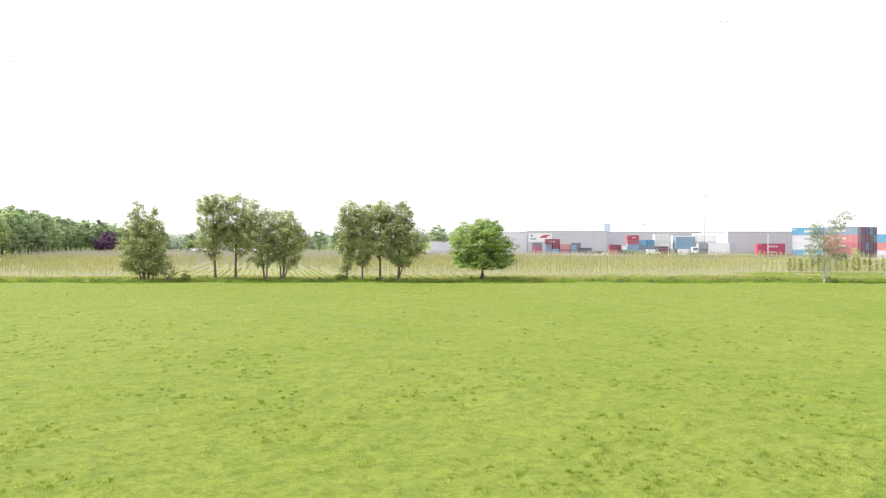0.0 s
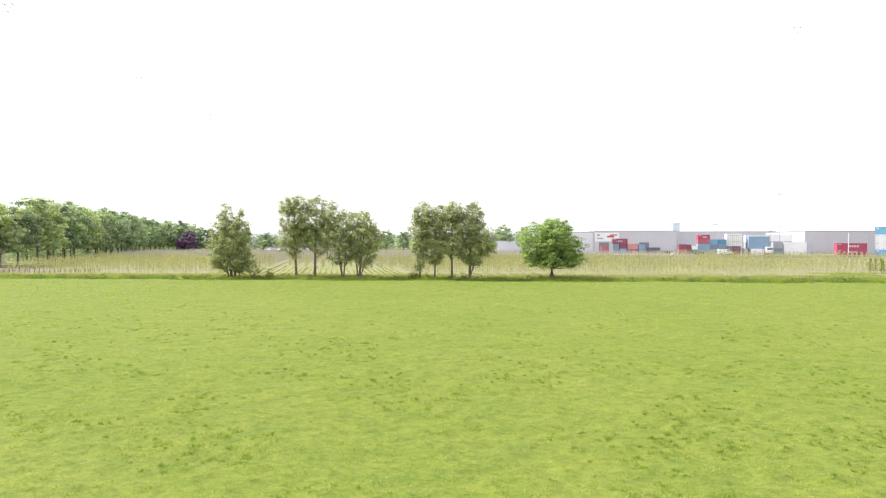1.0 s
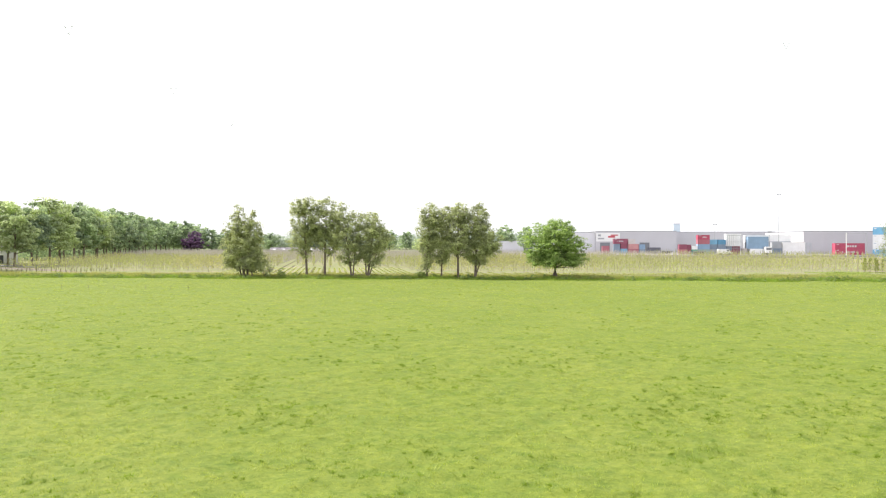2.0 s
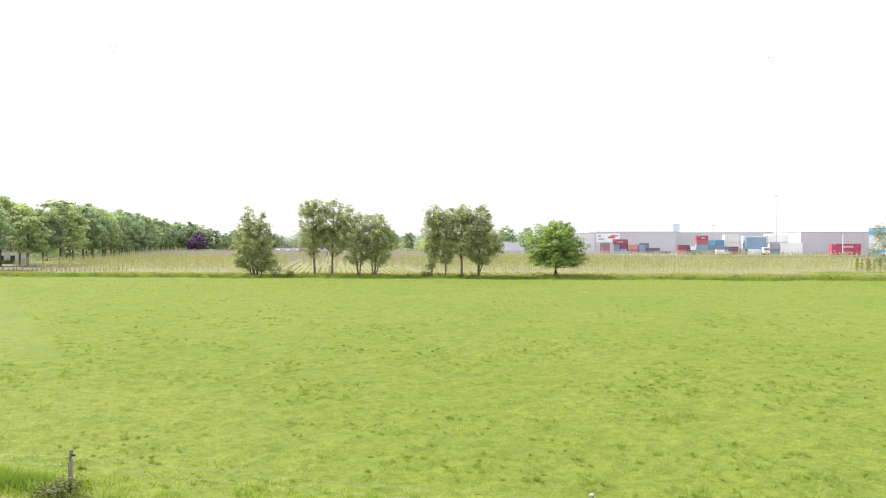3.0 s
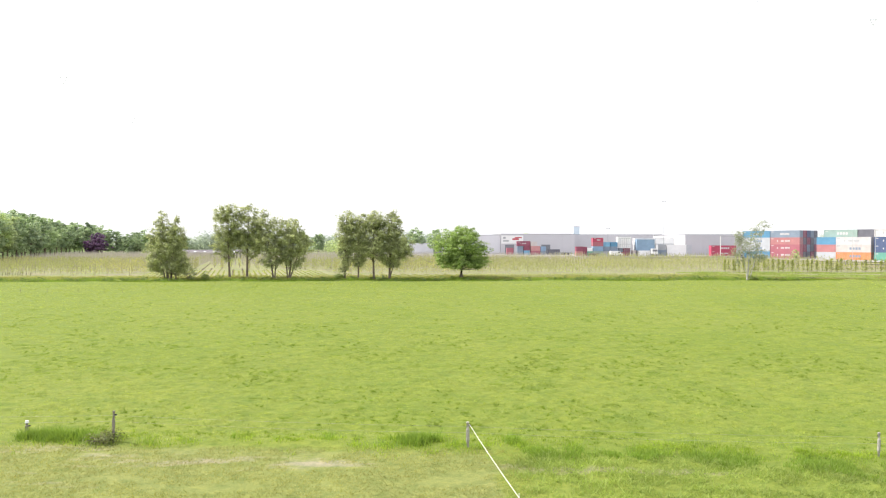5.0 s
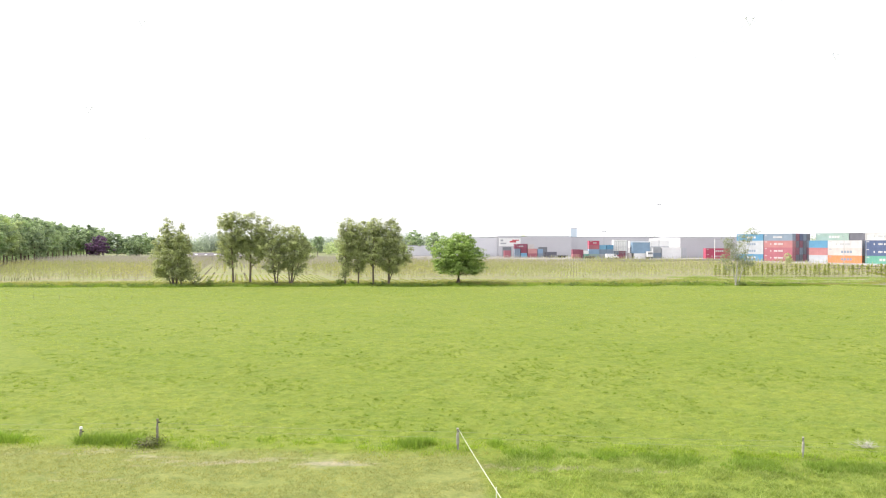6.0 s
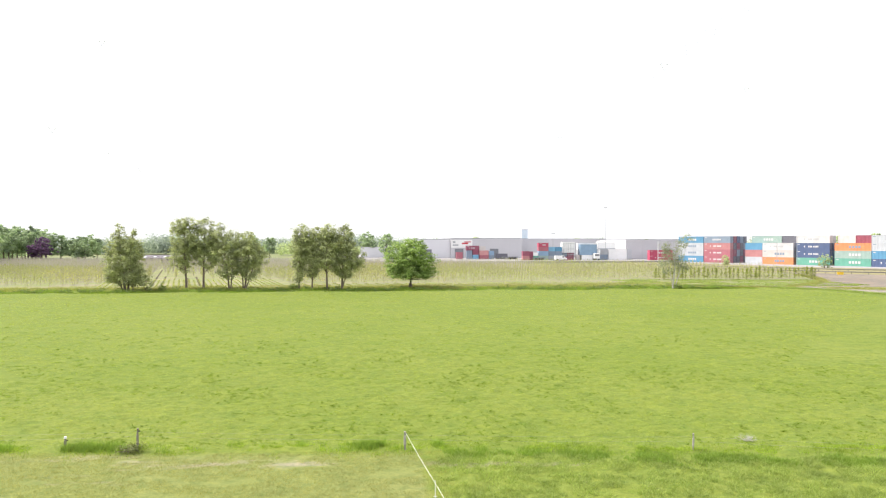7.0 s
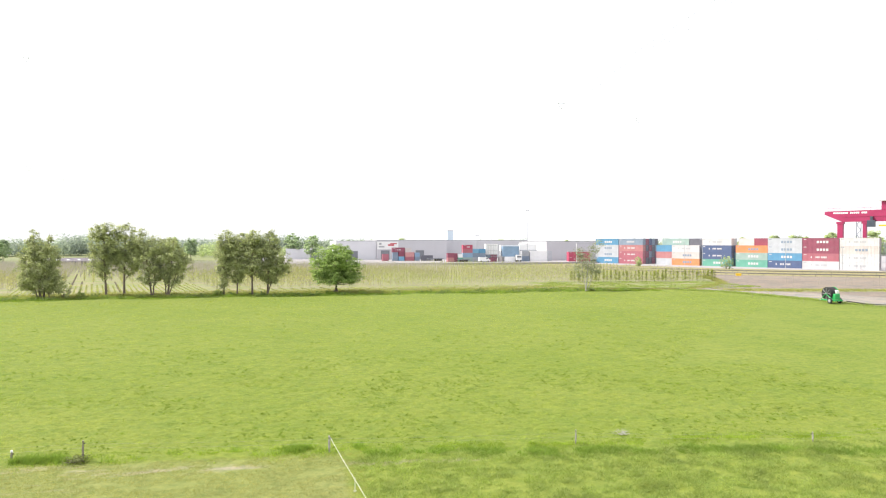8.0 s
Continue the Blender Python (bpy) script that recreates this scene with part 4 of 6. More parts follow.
# ---- pasture trees on the far ditch ----
TREES = [
    # foot, label, kind, lobes (centre, radii), stems (foot, top, radius), leaves, material
    ((-47.8, 107.6), "bushy poplar clothed in leaves to the ground, with two thin tips", "poplar",
     [(0, 0, 4.6, 3.5, 3.0, 3.4), (-0.2, -0.6, 2.8, 3.0, 2.4, 2.2), (-1.3, 0.2, 8.0, 2.0, 1.9, 3.0), (1.5, 0, 7.4, 2.0, 1.8, 2.8), (0.1, -0.4, 6.6, 2.8, 2.2, 3.0), (-2.0, 0, 2.8, 1.7, 1.7, 1.9), (2.2, 0.2, 2.8, 1.8, 1.8, 2.0), (-1.2, 0, 10.8, 1.0, 1.0, 1.8), (1.8, 0, 9.4, 0.8, 0.8, 1.5), (1.7, 0, 11.2, 0.25, 0.25, 1.0), (3.0, 0.3, 1.7, 1.5, 1.4, 1.2)],
     [(0, 0, -1.2, 0, 12.2, 0.2), (0.5, 0.2, 1.6, 0, 12.4, 0.16), (-0.5, 0.1, -2, 0, 6, 0.12), (1.6, -0.3, 1.2, 0, 3.5, 0.1)], 25000, M_POPLAR),
    ((-37.1, 109.6), "tall open-crowned poplar with a bare lower trunk", "poplar",
     [(-0.5, 0, 9.6, 2.5, 2.2, 3.0), (-1.3, 0, 11.8, 1.6, 1.5, 1.7), (0.5, 0, 12.2, 1.5, 1.4, 1.5), (-1.0, 0, 6.4, 2.0, 1.8, 2.2), (-0.5, 0.2, 4.0, 1.3, 1.2, 1.4), (0.9, 0, 7.6, 1.7, 1.6, 2.0)],
     [(0, 0, -0.4, 0, 13.2, 0.19)], 13500, M_POPLAR),
    ((-34.1, 110.6), "tall poplar with a dense rounded crown over a clean trunk", "poplar",
     [(0, 0, 9.2, 2.9, 2.7, 3.0), (0.1, 0, 12.0, 1.8, 1.7, 1.7), (-1.2, 0, 7.0, 2.2, 2.0, 2.0), (1.7, 0, 7.4, 2.3, 2.0, 2.2), (0.5, 0, 5.2, 2.6, 2.2, 1.5), (2.2, 0, 9.4, 1.5, 1.4, 1.8)],
     [(0, 0, 0.2, 0, 12.9, 0.2)], 15000, M_POPLAR),
    ((-28.7, 108.2), "thin-topped poplar with a crooked crown", "poplar",
     [(-1.4, 0, 9.8, 1.4, 1.3, 2.4), (-1.8, 0, 12.0, 0.7, 0.7, 1.2), (0.3, 0, 9.0, 2.0, 1.9, 2.2), (-0.8, 0, 6.2, 2.4, 2.1, 2.4), (0.0, 0, 3.4, 1.9, 1.7, 1.9), (-2.4, 0, 7.0, 1.2, 1.2, 1.6)],
     [(0, 0, -1.7, 0, 12.4, 0.15), (0.3, 0, 0.8, 0, 9, 0.12)], 8800, M_POPLAR),
    ((-25.8, 108.3), "broad many-stemmed poplar leaning to one side", "poplar",
     [(0.4, 0, 6.6, 3.1, 2.7, 2.8), (0.0, 0, 9.4, 2.2, 1.9, 1.7), (2.0, 0, 6.0, 2.2, 2.0, 2.3), (-1.2, 0, 5.0, 2.0, 1.8, 2.3), (0.9, 0, 3.2, 2.2, 1.9, 1.6), (1.5, 0, 8.0, 1.6, 1.5, 1.6)],
     [(0, 0, 1.2, 0, 10.4, 0.17), (-0.3, 0.1, -0.9, 0, 7.4, 0.12), (0.2, -0.1, 2.4, 0, 6.6, 0.11)], 16500, M_POPLAR),
    ((-15.4, 107.4), "slim poplar leafy from the foot up", "poplar",
     [(0.4, 0, 10.4, 1.7, 1.6, 2.0), (0.2, 0, 7.8, 1.7, 1.6, 2.6), (0.0, 0, 5.0, 1.4, 1.3, 2.2), (-0.1, 0, 2.4, 1.0, 1.0, 1.5), (1.3, 0, 8.2, 1.4, 1.3, 2.4)],
     [(0, 0, 0.5, 0, 12.4, 0.17)], 11000, M_POPLAR),
    ((-12.9, 107.5), "slim poplar with a short clean trunk", "poplar",
     [(0.4, 0, 9.4, 1.7, 1.6, 2.2), (0.2, 0, 6.8, 2.1, 1.9, 2.2), (-0.1, 0, 4.2, 1.7, 1.6, 1.6), (0.1, 0, 3.0, 1.2, 1.2, 1.0)],
     [(0, 0, 0.3, 0, 11.4, 0.13)], 9500, M_POPLAR),
    ((-10.0, 106.9), "tall poplar with a straight clean trunk", "poplar",
     [(-0.3, 0, 10.4, 1.7, 1.6, 2.0), (0.7, 0, 10.2, 1.6, 1.5, 2.0), (0, 0, 7.6, 2.3, 2.1, 2.4), (0, 0, 5.2, 2.3, 2.1, 1.6)],
     [(0, 0, 0, 0, 12.3, 0.18)], 12500, M_POPLAR),
    ((-7.1, 107.5), "tall poplar with a crown spreading to one side", "poplar",
     [(0.5, 0, 10.6, 1.6, 1.5, 1.8), (0.2, 0, 8.4, 2.2, 2.0, 2.4), (1.5, 0, 6.4, 2.7, 2.3, 2.5), (0.2, 0, 4.4, 2.2, 2.0, 1.9), (2.2, 0, 5.0, 1.9, 1.7, 1.8), (0.6, 0, 2.7, 1.4, 1.3, 1.0)],
     [(0, 0, 0.4, 0, 12.0, 0.2), (0, 0, 2.2, 0, 6.8, 0.1)], 16500, M_POPLAR),
    ((6.4, 108.9), "round dense green maple with a short thick trunk", "maple",
     [(0, 0, 5.4, 5.0, 4.6, 3.0), (-0.3, 0, 7.2, 4.3, 4.0, 2.0), (2.8, 0, 4.6, 3.1, 3.0, 2.3), (-3.0, 0, 4.8, 2.7, 2.7, 2.3), (0.6, -1.6, 5.6, 3.6, 3.0, 2.6), (0.4, 0, 8.3, 2.8, 2.6, 1.2), (0, 0, 3.2, 4.4, 4.0, 1.4), (-2.2, -1.0, 2.6, 2.4, 2.4, 1.0), (2.8, -1.0, 2.4, 2.6, 2.4, 1.0), (-3.2, -0.4, 2.8, 1.9, 1.9, 1.2), (3.2, -0.6, 2.4, 1.9, 1.8, 1.0), (0.2, -2.6, 2.4, 2.6, 1.6, 1.1)],
     [(0, 0, 0, 0, 8.6, 0.32)], 46000, M_MAPLE),
]
for i, (foot, label, cat, lobes, stems, leaves, material) in enumerate(TREES):
    key = "tree_%s" % "abcdefghij"[i]
    if cat == "poplar":          # feathery upright sprays
        lobes = [(a, b, z, p * 1.10, q * 1.10, r * 1.08) for a, b, z, p, q, r in lobes]
        me = tree_meshes(key, lobes, stems, int(leaves * 1.3), 0.19, material, M_BARK, 40 + i, 0.60, 44, 70, 0.2, 1.0)
    else:
        lobes = [(a * 0.97, b, z + 0.1, p * 0.98, q, r * 1.08) for a, b, z, p, q, r in lobes]
        me = tree_meshes(key, lobes, stems, leaves, 0.185, material, M_BARK, 40 + i, 0.72, 64, 60)
    tree(cat + "_tree", foot[0], foot[1], label, "tree", me, group="trees along the ditch")

birch_m = tree_meshes("birch", [(0.2, 0, 6.4, 2.3, 2.0, 2.2), (1.8, 0, 9.0, 1.3, 1.2, 1.1), (3.4, 0, 10.2, 1.0, 0.9, 0.7), (-1.3, 0, 8.2, 1.0, 1.0, 1.3), (2.2, 0, 4.6, 1.7, 1.6, 1.4), (-2.0, 0, 5.0, 1.1, 1.0, 1.1), (-0.8, 0, 3.4, 1.0, 1.0, 0.9)],
                      [(0, 0, 0.8, 0, 8.6, 0.15), (0.4, 0, 3.4, 0, 10.2, 0.08), (0, 0, -1.3, 0, 8.6, 0.07)], 3600, 0.19, M_BIRCH, M_BIRCHBARK, 71, 0.8, 14, 60)
tree("birch_tree", 58.8, 103.6, "thin sparse birch with a pale trunk and see-through crown", "tree", birch_m)


def bush(x, y, r, h, label, material, seed, n=700, leaf=0.16):
    g = np.random.default_rng(seed)
    pts, cs, aim = crown_points([(0, 0, h * 0.5, r, r, h * 0.55), (r * 0.5, 0, h * 0.35, r * 0.7, r * 0.7, h * 0.4)], n, g, 0.34, 20)
    up = pts[:, 2] > 0
    v, f = leaf_quads(pts[up], leaf, g, 0.0, 0.38, aim[up])
    t = thing("bush", pose(x, y, level(x, y)), label, "bush")
    bv, bf = [], []
    for c in cs[:9]:
        limb(bv, bf, [(0, 0, -0.02), (c[0] * 0.4, c[1] * 0.4, c[2] * 0.6), tuple(c)], [0.04, 0.03, 0.01], 5)
    part("stems", soup("stems", bv, bf, M_BARK), t)
    part("foliage", soup("foliage", v, f, material), t)
    return t


bush(-40.4, 105.6, 0.7, 1.5, "small dark bush on the ditch edge", M_DITCH, 5)
bush(-43.6, 106.6, 1.2, 2.2, "low leafy bush beside the poplar", M_POPLAR, 6)
bush(59.8, 103.2, 0.9, 0.9, "low dark bush at the birch's foot", M_DITCH, 7)
bush(-16.5, 107.2, 1.0, 0.9, "low dark growth at a poplar's foot", M_DITCH, 8)
for bx, by, br, bh, bs in ((151.2, 186.0, 2.5, 4.9, 9), (132.6, 216.0, 1.4, 3.8, 10)):
    bush(bx, by, br, bh, "young green bush on the bank below the containers", M_OAK_PALE, bs, 2200, 0.25).location.z = 0.2

# ---- avenue of oaks, copper beech and far woods ----
OAKS, FAR_OAKS = [], []
for i in range(5):
    lob = [(0, 0, 9.0, 3.0, 3.0, 4.4)]
    for k in range(19):          # puffs over a tall dome, the lower ones hanging wide
        a, s = k * 2.4 + i, (k + 0.5) / 19
        rad = 3.7 * math.sin(0.42 + 2.1 * s) * rng.uniform(0.85, 1.08)
        pr = rng.uniform(1.5, 2.3)
        lob.append((rad * math.cos(a), rad * math.sin(a), 14.2 - 10.2 * s + rng.uniform(-0.5, 0.5), pr, pr, pr * 0.72))
    OAKS.append(tree_meshes("oak_%s" % "abcde"[i], lob, [(0, 0, 0.3, 0.2, 12.5, 0.26)], 8500, 0.47, M_OAK if i < 3 else M_OAK_PALE, M_BARK, 90 + i, 1.15, 56, 30))
    if i < 3:                    # leaner crowns for the far end
        FAR_OAKS.append(tree_meshes("far_oak_%s" % "abc"[i], lob, [(0, 0, 0.3, 0.2, 12.5, 0.26)], 4200, 0.66, M_OAK, M_BARK, 95 + i, 1.15, 40, 16))
first = {}


def oak(kind, x, y, turn, size):
    if kind in first:
        return copy_thing(first[kind], pose(x, y, 0, 0, 0, turn) @ Matrix.Scale(size / first[kind].scale.x, 4))
    first[kind] = tree("oak_tree", x, y, "full-crowned green oak on a bare trunk in the avenue", "tree", (OAKS + FAR_OAKS)[kind], turn, size, "avenue of oaks")
    return first[kind]


for row, (ox, oy) in enumerate(((-118.5, 143), (-127.5, 146), (-137, 140))):
    for i in range(26):
        s = i * 9.5 + rng.uniform(-1.2, 1.2)
        if row == 0 and 120 < s < 185:
            continue
        sz = (1.08 - 0.06 * s / 240) * rng.uniform(0.88, 1.08)
        if row == 2 and i % 2:
            continue
        if row > 0 and 12 < s < 46:      # the lane-side house stands here
            continue
        oak(int(rng.integers(5)) if s < 75 else 5 + int(rng.integers(3)), ox - 0.262 * s + rng.uniform(-0.6, 0.6), oy + 0.965 * s, rng.uniform(0, 360), sz)
for x, y in ((-112, 122), (-121, 118), (-110, 104), (-119, 100), (-128, 110)):
    oak(int(rng.integers(5)), x, y, rng.uniform(0, 360), rng.uniform(0.9, 1.05))
BEHIND_STACKS = ((264.9, 330, 0.85), (262.9, 300, 0.9), (268.1, 290, 0.91), (273.5, 270, 0.99), (282.9, 300, 0.86), (268.8, 240, 1.02), (66.5, 400, 0.82), (127.5, 400, 0.74), (139.4, 420, 0.77), (129.8, 336, 0.66), (188.2, 420, 0.75))
BEECH_LOBES = [(0, 0, 7.0, 6.2, 5.5, 4.6), (1.5, 0, 9.2, 3.6, 3.5, 2.6), (-3.2, 0, 5.4, 3.6, 3.4, 3.2), (3.6, 0, 5.4, 3.4, 3.4, 3.2), (0, 0, 3.6, 5.4, 5.0, 2.2)]
beech_m = tree_meshes("beech", BEECH_LOBES, [(0, 0, 0, 0, 9.5, 0.4)], 9000, 0.5, M_BEECH, M_BARK, 120, 0.9, 50, 20)
tree("copper_beech_tree", -160.2, 321, "dark purple copper beech in front of green oaks", "tree", beech_m, 0, 0.96)
lime_m = tree_meshes("lime", BEECH_LOBES, [(0, 0, 0, 0, 9.5, 0.4)], 9000, 0.5, M_OAK, M_BARK, 121, 0.95, 50, 20)
for x, y, k, turn in ((-131.5, 300, 1.02, 40), (-160, 342, 1.12, 200), (-153, 346, 0.98, 300), (-120, 322, 0.85, 100)):
    tree("lime_tree", x, y, "broad round green lime at the end of the avenue", "tree", lime_m, turn, k, "limes beyond the avenue")
for x, y, s in ((-2.6, 334, 0.92), (7.0, 316, 0.86), (-146, 352, 0.72), (-56, 352, 0.75), (-66, 358, 0.8), (-140, 372, 0.7)):
    oak(5 + int(rng.integers(3)), x, y, rng.uniform(0, 360), s)
for x, y, s in BEHIND_STACKS:
    oak(3 + int(rng.integers(2)), x, y, rng.uniform(0, 360), s)


def woods(name, line, width, height, n, label, material=M_WOOD_FAR, leaf=1.1, seed=3):
    """A far belt of woodland: crowns of many leaf clumps along a line, as one mass."""
    g = np.random.default_rng(seed)
    line = np.array(line, float)
    seg = np.linalg.norm(np.diff(line, axis=0), axis=1)
    s = g.uniform(0, seg.sum(), n)
    at = np.concatenate([[0], np.cumsum(seg)])
    c = np.stack([np.interp(s, at, line[:, 0]), np.interp(s, at, line[:, 1])], 1) + g.normal(size=(n, 2)) * width * 0.5
    h = height * (0.78 + 0.22 * np.sin(s * 0.07) * np.sin(s * 0.023 + 1)) * g.uniform(0.78, 1.1, n)
    r = g.uniform(3.0, 6.0, n)
    per = 64
    d = g.normal(size=(n, per, 3))
    d /= np.linalg.norm(d, axis=2)[:, :, None]
    aim = (d + np.array([0, 0, 0.5]) + g.normal(size=d.shape) * 0.35).reshape(-1, 3)
    d *= g.uniform(0.8, 1.0, (n, per, 1))
    z = (h[:, None] * 0.55) * (1 + d[:, :, 2] * 0.9)
    p = np.stack([c[:, None, 0] + d[:, :, 0] * r[:, None], c[:, None, 1] + d[:, :, 1] * r[:, None], np.maximum(z, 0.3)], 2).reshape(-1, 3)
    v, f = leaf_quads(p, leaf, g, 0.0, 0.5, aim)
    return tagged(new(name, soup(name, v, f, material)), label, "woodland", "", "stuff")


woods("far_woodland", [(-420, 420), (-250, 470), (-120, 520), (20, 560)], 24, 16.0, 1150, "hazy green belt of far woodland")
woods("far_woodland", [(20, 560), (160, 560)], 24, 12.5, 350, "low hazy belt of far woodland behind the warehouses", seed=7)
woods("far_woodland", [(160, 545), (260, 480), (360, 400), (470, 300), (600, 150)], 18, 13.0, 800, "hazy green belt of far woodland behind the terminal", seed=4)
woods("avenue_undergrowth", [(-153, 182), (-170, 235), (-205, 370)], 6, 5.5, 200, "shady undergrowth behind the avenue", M_OAK, 0.6, seed=8)
woods("far_woodland", [(-190, 300), (-205, 360), (-215, 430)], 12, 12, 90, "green trees behind the avenue", M_OAK, 0.8, seed=5)
woods("far_woodland", [(-70, 440), (-20, 430), (30, 420)], 10, 9, 110, "pale green plantation far beyond the nursery", M_OAK_PALE, 0.8, seed=6)

# ---- houses behind the avenue ----
M_WINDOW = surface("dark_window_glass", (0.05, 0.055, 0.065), 0.1, 0.5, 5.0, 0.15, 0, 0)
M_HOUSEWALL = surface("white_house_wall", (0.78, 0.77, 0.77), 0.06, 0.4, 6.0, 0.8, 0, 0.003)
M_TILE = surface("dark_roof_tiles", (0.12, 0.10, 0.10), 0.2, 0.5, 8.0, 0.8, 0, 0.01)


def house(x, y, turn, w, d, h, label, openings):
    """Gabled house: walls, two roof slopes, and openings (along the front, sill, width, height)."""
    t = thing("house", pose(x, y, 0, 0, 0, turn), label, "house")
    part("front_wall", (boxes((0, w, 0, 0.3, 0, h)), M_HOUSEWALL), t)
    part("back_wall", (boxes((0, w, d - 0.3, d, 0, h)), M_HOUSEWALL), t)
    for sx in (0, w - 0.3):
        bm = boxes((sx, sx + 0.3, 0.3, d - 0.3, 0, h))
        a = [bm.verts.new((q, r, z)) for q in (sx, sx + 0.3) for r, z in ((0.3, h), (d - 0.3, h), (d / 2, h + d * 0.42))]
        bm.faces.new(a[:3])
        bm.faces.new(a[3:])
        part("gable_wall", (bm, M_HOUSEWALL), t)
    for s in (-1, 1):
        bm = bmesh.new()
        y0, y1 = (-0.4, d / 2) if s < 0 else (d + 0.4, d / 2)
        q = [bm.verts.new(p) for p in ((-0.4, y0, h - 0.3), (w + 0.4, y0, h - 0.3), (w + 0.4, y1, h + d * 0.44), (-0.4, y1, h + d * 0.44))]
        bm.faces.new(q)
        bmesh.ops.solidify(bm, geom=bm.faces[:], thickness=0.15)
        part("roof_slope", (bm, M_TILE), t)
    for ox, oz, ow, oh in openings:
        win = part("door" if oz < 0.2 else "window", (boxes((ox, ox + ow, -0.04, 0.02, oz, oz + oh)), M_WINDOW), t)
        part("surround", (boxes((ox - 0.1, ox, -0.07, 0.0, oz, oz + oh + 0.1), (ox + ow, ox + ow + 0.1, -0.07, 0.0, oz, oz + oh + 0.1), (ox, ox + ow, -0.07, 0.0, oz + oh, oz + oh + 0.1)), M_WHITE), win)
    return t


house(-146.2, 156.0, 38, 14.6, 8.0, 5.2, "white two-storey house with dark windows behind the avenue", [(10.2, 0.1, 1.1, 2.2), (11.9, 3.0, 0.9, 1.3), (7.4, 0.9, 1.3, 1.4), (4.0, 0.1, 2.4, 2.2), (7.4, 3.1, 0.9, 1.2), (3.0, 3.1, 0.9, 1.2)])
for k in range(5):
    bush(-146.2 + (4.6 + 1.25 * k) * 0.788 + 0.9, 156.0 + (4.6 + 1.25 * k) * 0.616 - 1.2, 0.8, 1.1, "dark clipped hedge bush before the white house", M_DITCH, 200 + k, 420, 0.2)
sheet("lane", [(-190, 148), (-150, 147.5), (-126, 146.0), (-111, 139.5), (-109, 141.5), (-125, 150.5), (-150, 152.5), (-190, 153)], 0.045, M_CONCRETE, "pale paved lane under the avenue", "road")
sheet("soil_strip", [(-126, 134), (-112, 129.5), (-88, 117.5), (-85, 118.6), (-108, 134), (-124, 140)], 0.05, M_SOIL, "brown bare soil at the nursery's corner", "soil")

# ---- tree nursery: rows of slim staked saplings ----
def saplings(feet, height, material, seed, leaf=0.26, per=15, lowest=0.95, girth=0.2, stake=1.12):
    """Many saplings: leaves in one mesh, stems and stakes in another."""
    g = np.random.default_rng(seed)
    n = len(feet)
    h = height * g.uniform(0.82, 1.12, n)
    z = lowest + (h[:, None] - lowest) * g.uniform(0, 1, (n, per)) ** 0.9
    taper = np.sqrt(np.clip(1.05 - ((z - lowest) / (h[:, None] - lowest)), 0.1, 1))
    p = np.stack([feet[:, None, 0] + g.normal(size=(n, per)) * girth * taper, feet[:, None, 1] + g.normal(size=(n, per)) * girth * taper, z], 2).reshape(-1, 3)
    lv, lf = leaf_quads(p, leaf, g, 1.6, 0.26)
    w = 0.03
    top = h * stake
    sv = []
    for k in range(3):
        a = 2 * np.pi * k / 3
        lean = g.normal(size=(n, 2)) * 0.03
        sv.append(np.stack([feet[:, 0] + math.cos(a) * w, feet[:, 1] + math.sin(a) * w, np.full(n, -0.02)], 1))
        sv.append(np.stack([feet[:, 0] + math.cos(a) * w * 0.6, feet[:, 1] + math.sin(a) * w * 0.6, top], 1))
    sv = np.stack(sv, 1).reshape(-1, 3)
    b = np.arange(n)[:, None] * 6
    sf = np.concatenate([b + np.array([0, 2, 3, 1]), b + np.array([2, 4, 5, 3]), b + np.array([4, 0, 1, 5])])
    return (lv, lf), (sv, sf)


def row_feet(x0, x1, y_near, y_far, gap, step, seed, keep=0.93):
    """Feet along rows that run away at the nursery's slant, from the near edge y_near(x)."""
    g = np.random.default_rng(seed)
    out = []
    for r in np.arange(x0, x1, gap):
        s = np.arange(0, 260, step)
        x = r + ROW.x * s + g.normal(size=len(s)) * 0.08
        y = 112 + ROW.y * s + g.normal(size=len(s)) * 0.12
        ok = (y > y_near(x)) & (y < y_far(x)) & (g.uniform(size=len(s)) < keep)
        out.append(np.stack([x[ok], y[ok]], 1))
    return np.concatenate(out)


near_edge = lambda x: np.interp(x, [-300, -40, 20, 40, 62, 80, 104], [116, 116.5, 119.5, 121.5, 127, 126.5, 124.5])
far_edge = lambda x: np.interp(x, [-300, -150, 0, 60, 110], [280, 262, 240, 215, 165])
feet = row_feet(-150, 118, near_edge, far_edge, 2.2, 1.5, 11)
extra = row_feet(70.5, 118, near_edge, lambda x: near_edge(x) + 1.6, 1.1, 1.2, 13, 1.0)
stakes_far = row_feet(-150, 70, lambda x: 178 + 0 * x, far_edge, 1.1, 1.3, 14)
feet = np.concatenate([feet, extra, stakes_far])
feet = feet[feet[:, 0] < 105.0]
feet = feet[feet[:, 0] > -117 - 0.262 * (feet[:, 1] - 143) + 6]
root = feet[:, 0] + 0.266 * (feet[:, 1] - 112)           # where its row meets the near edge
feet = feet[~((root > -54) & (root < -17) & (feet[:, 1] < 143 + 4 * np.sin(root * 0.4)))]
feet = feet[~((feet[:, 0] < -74) & (feet[:, 1] < 119))]
FURROWS = [(-47.6, 116.5, 26), (-45.5, 115.5, 90), (-43.5, 115.5, 44), (-38.4, 116.5, 34), (-36.2, 116.5, 40)]
for fx, fy, length in FURROWS:
    off = np.abs(feet[:, 0] - fx + 0.266 * (feet[:, 1] - fy))
    feet = feet[(off > 1.0) | (feet[:, 1] > fy + length)]
g0 = np.random.default_rng(12)
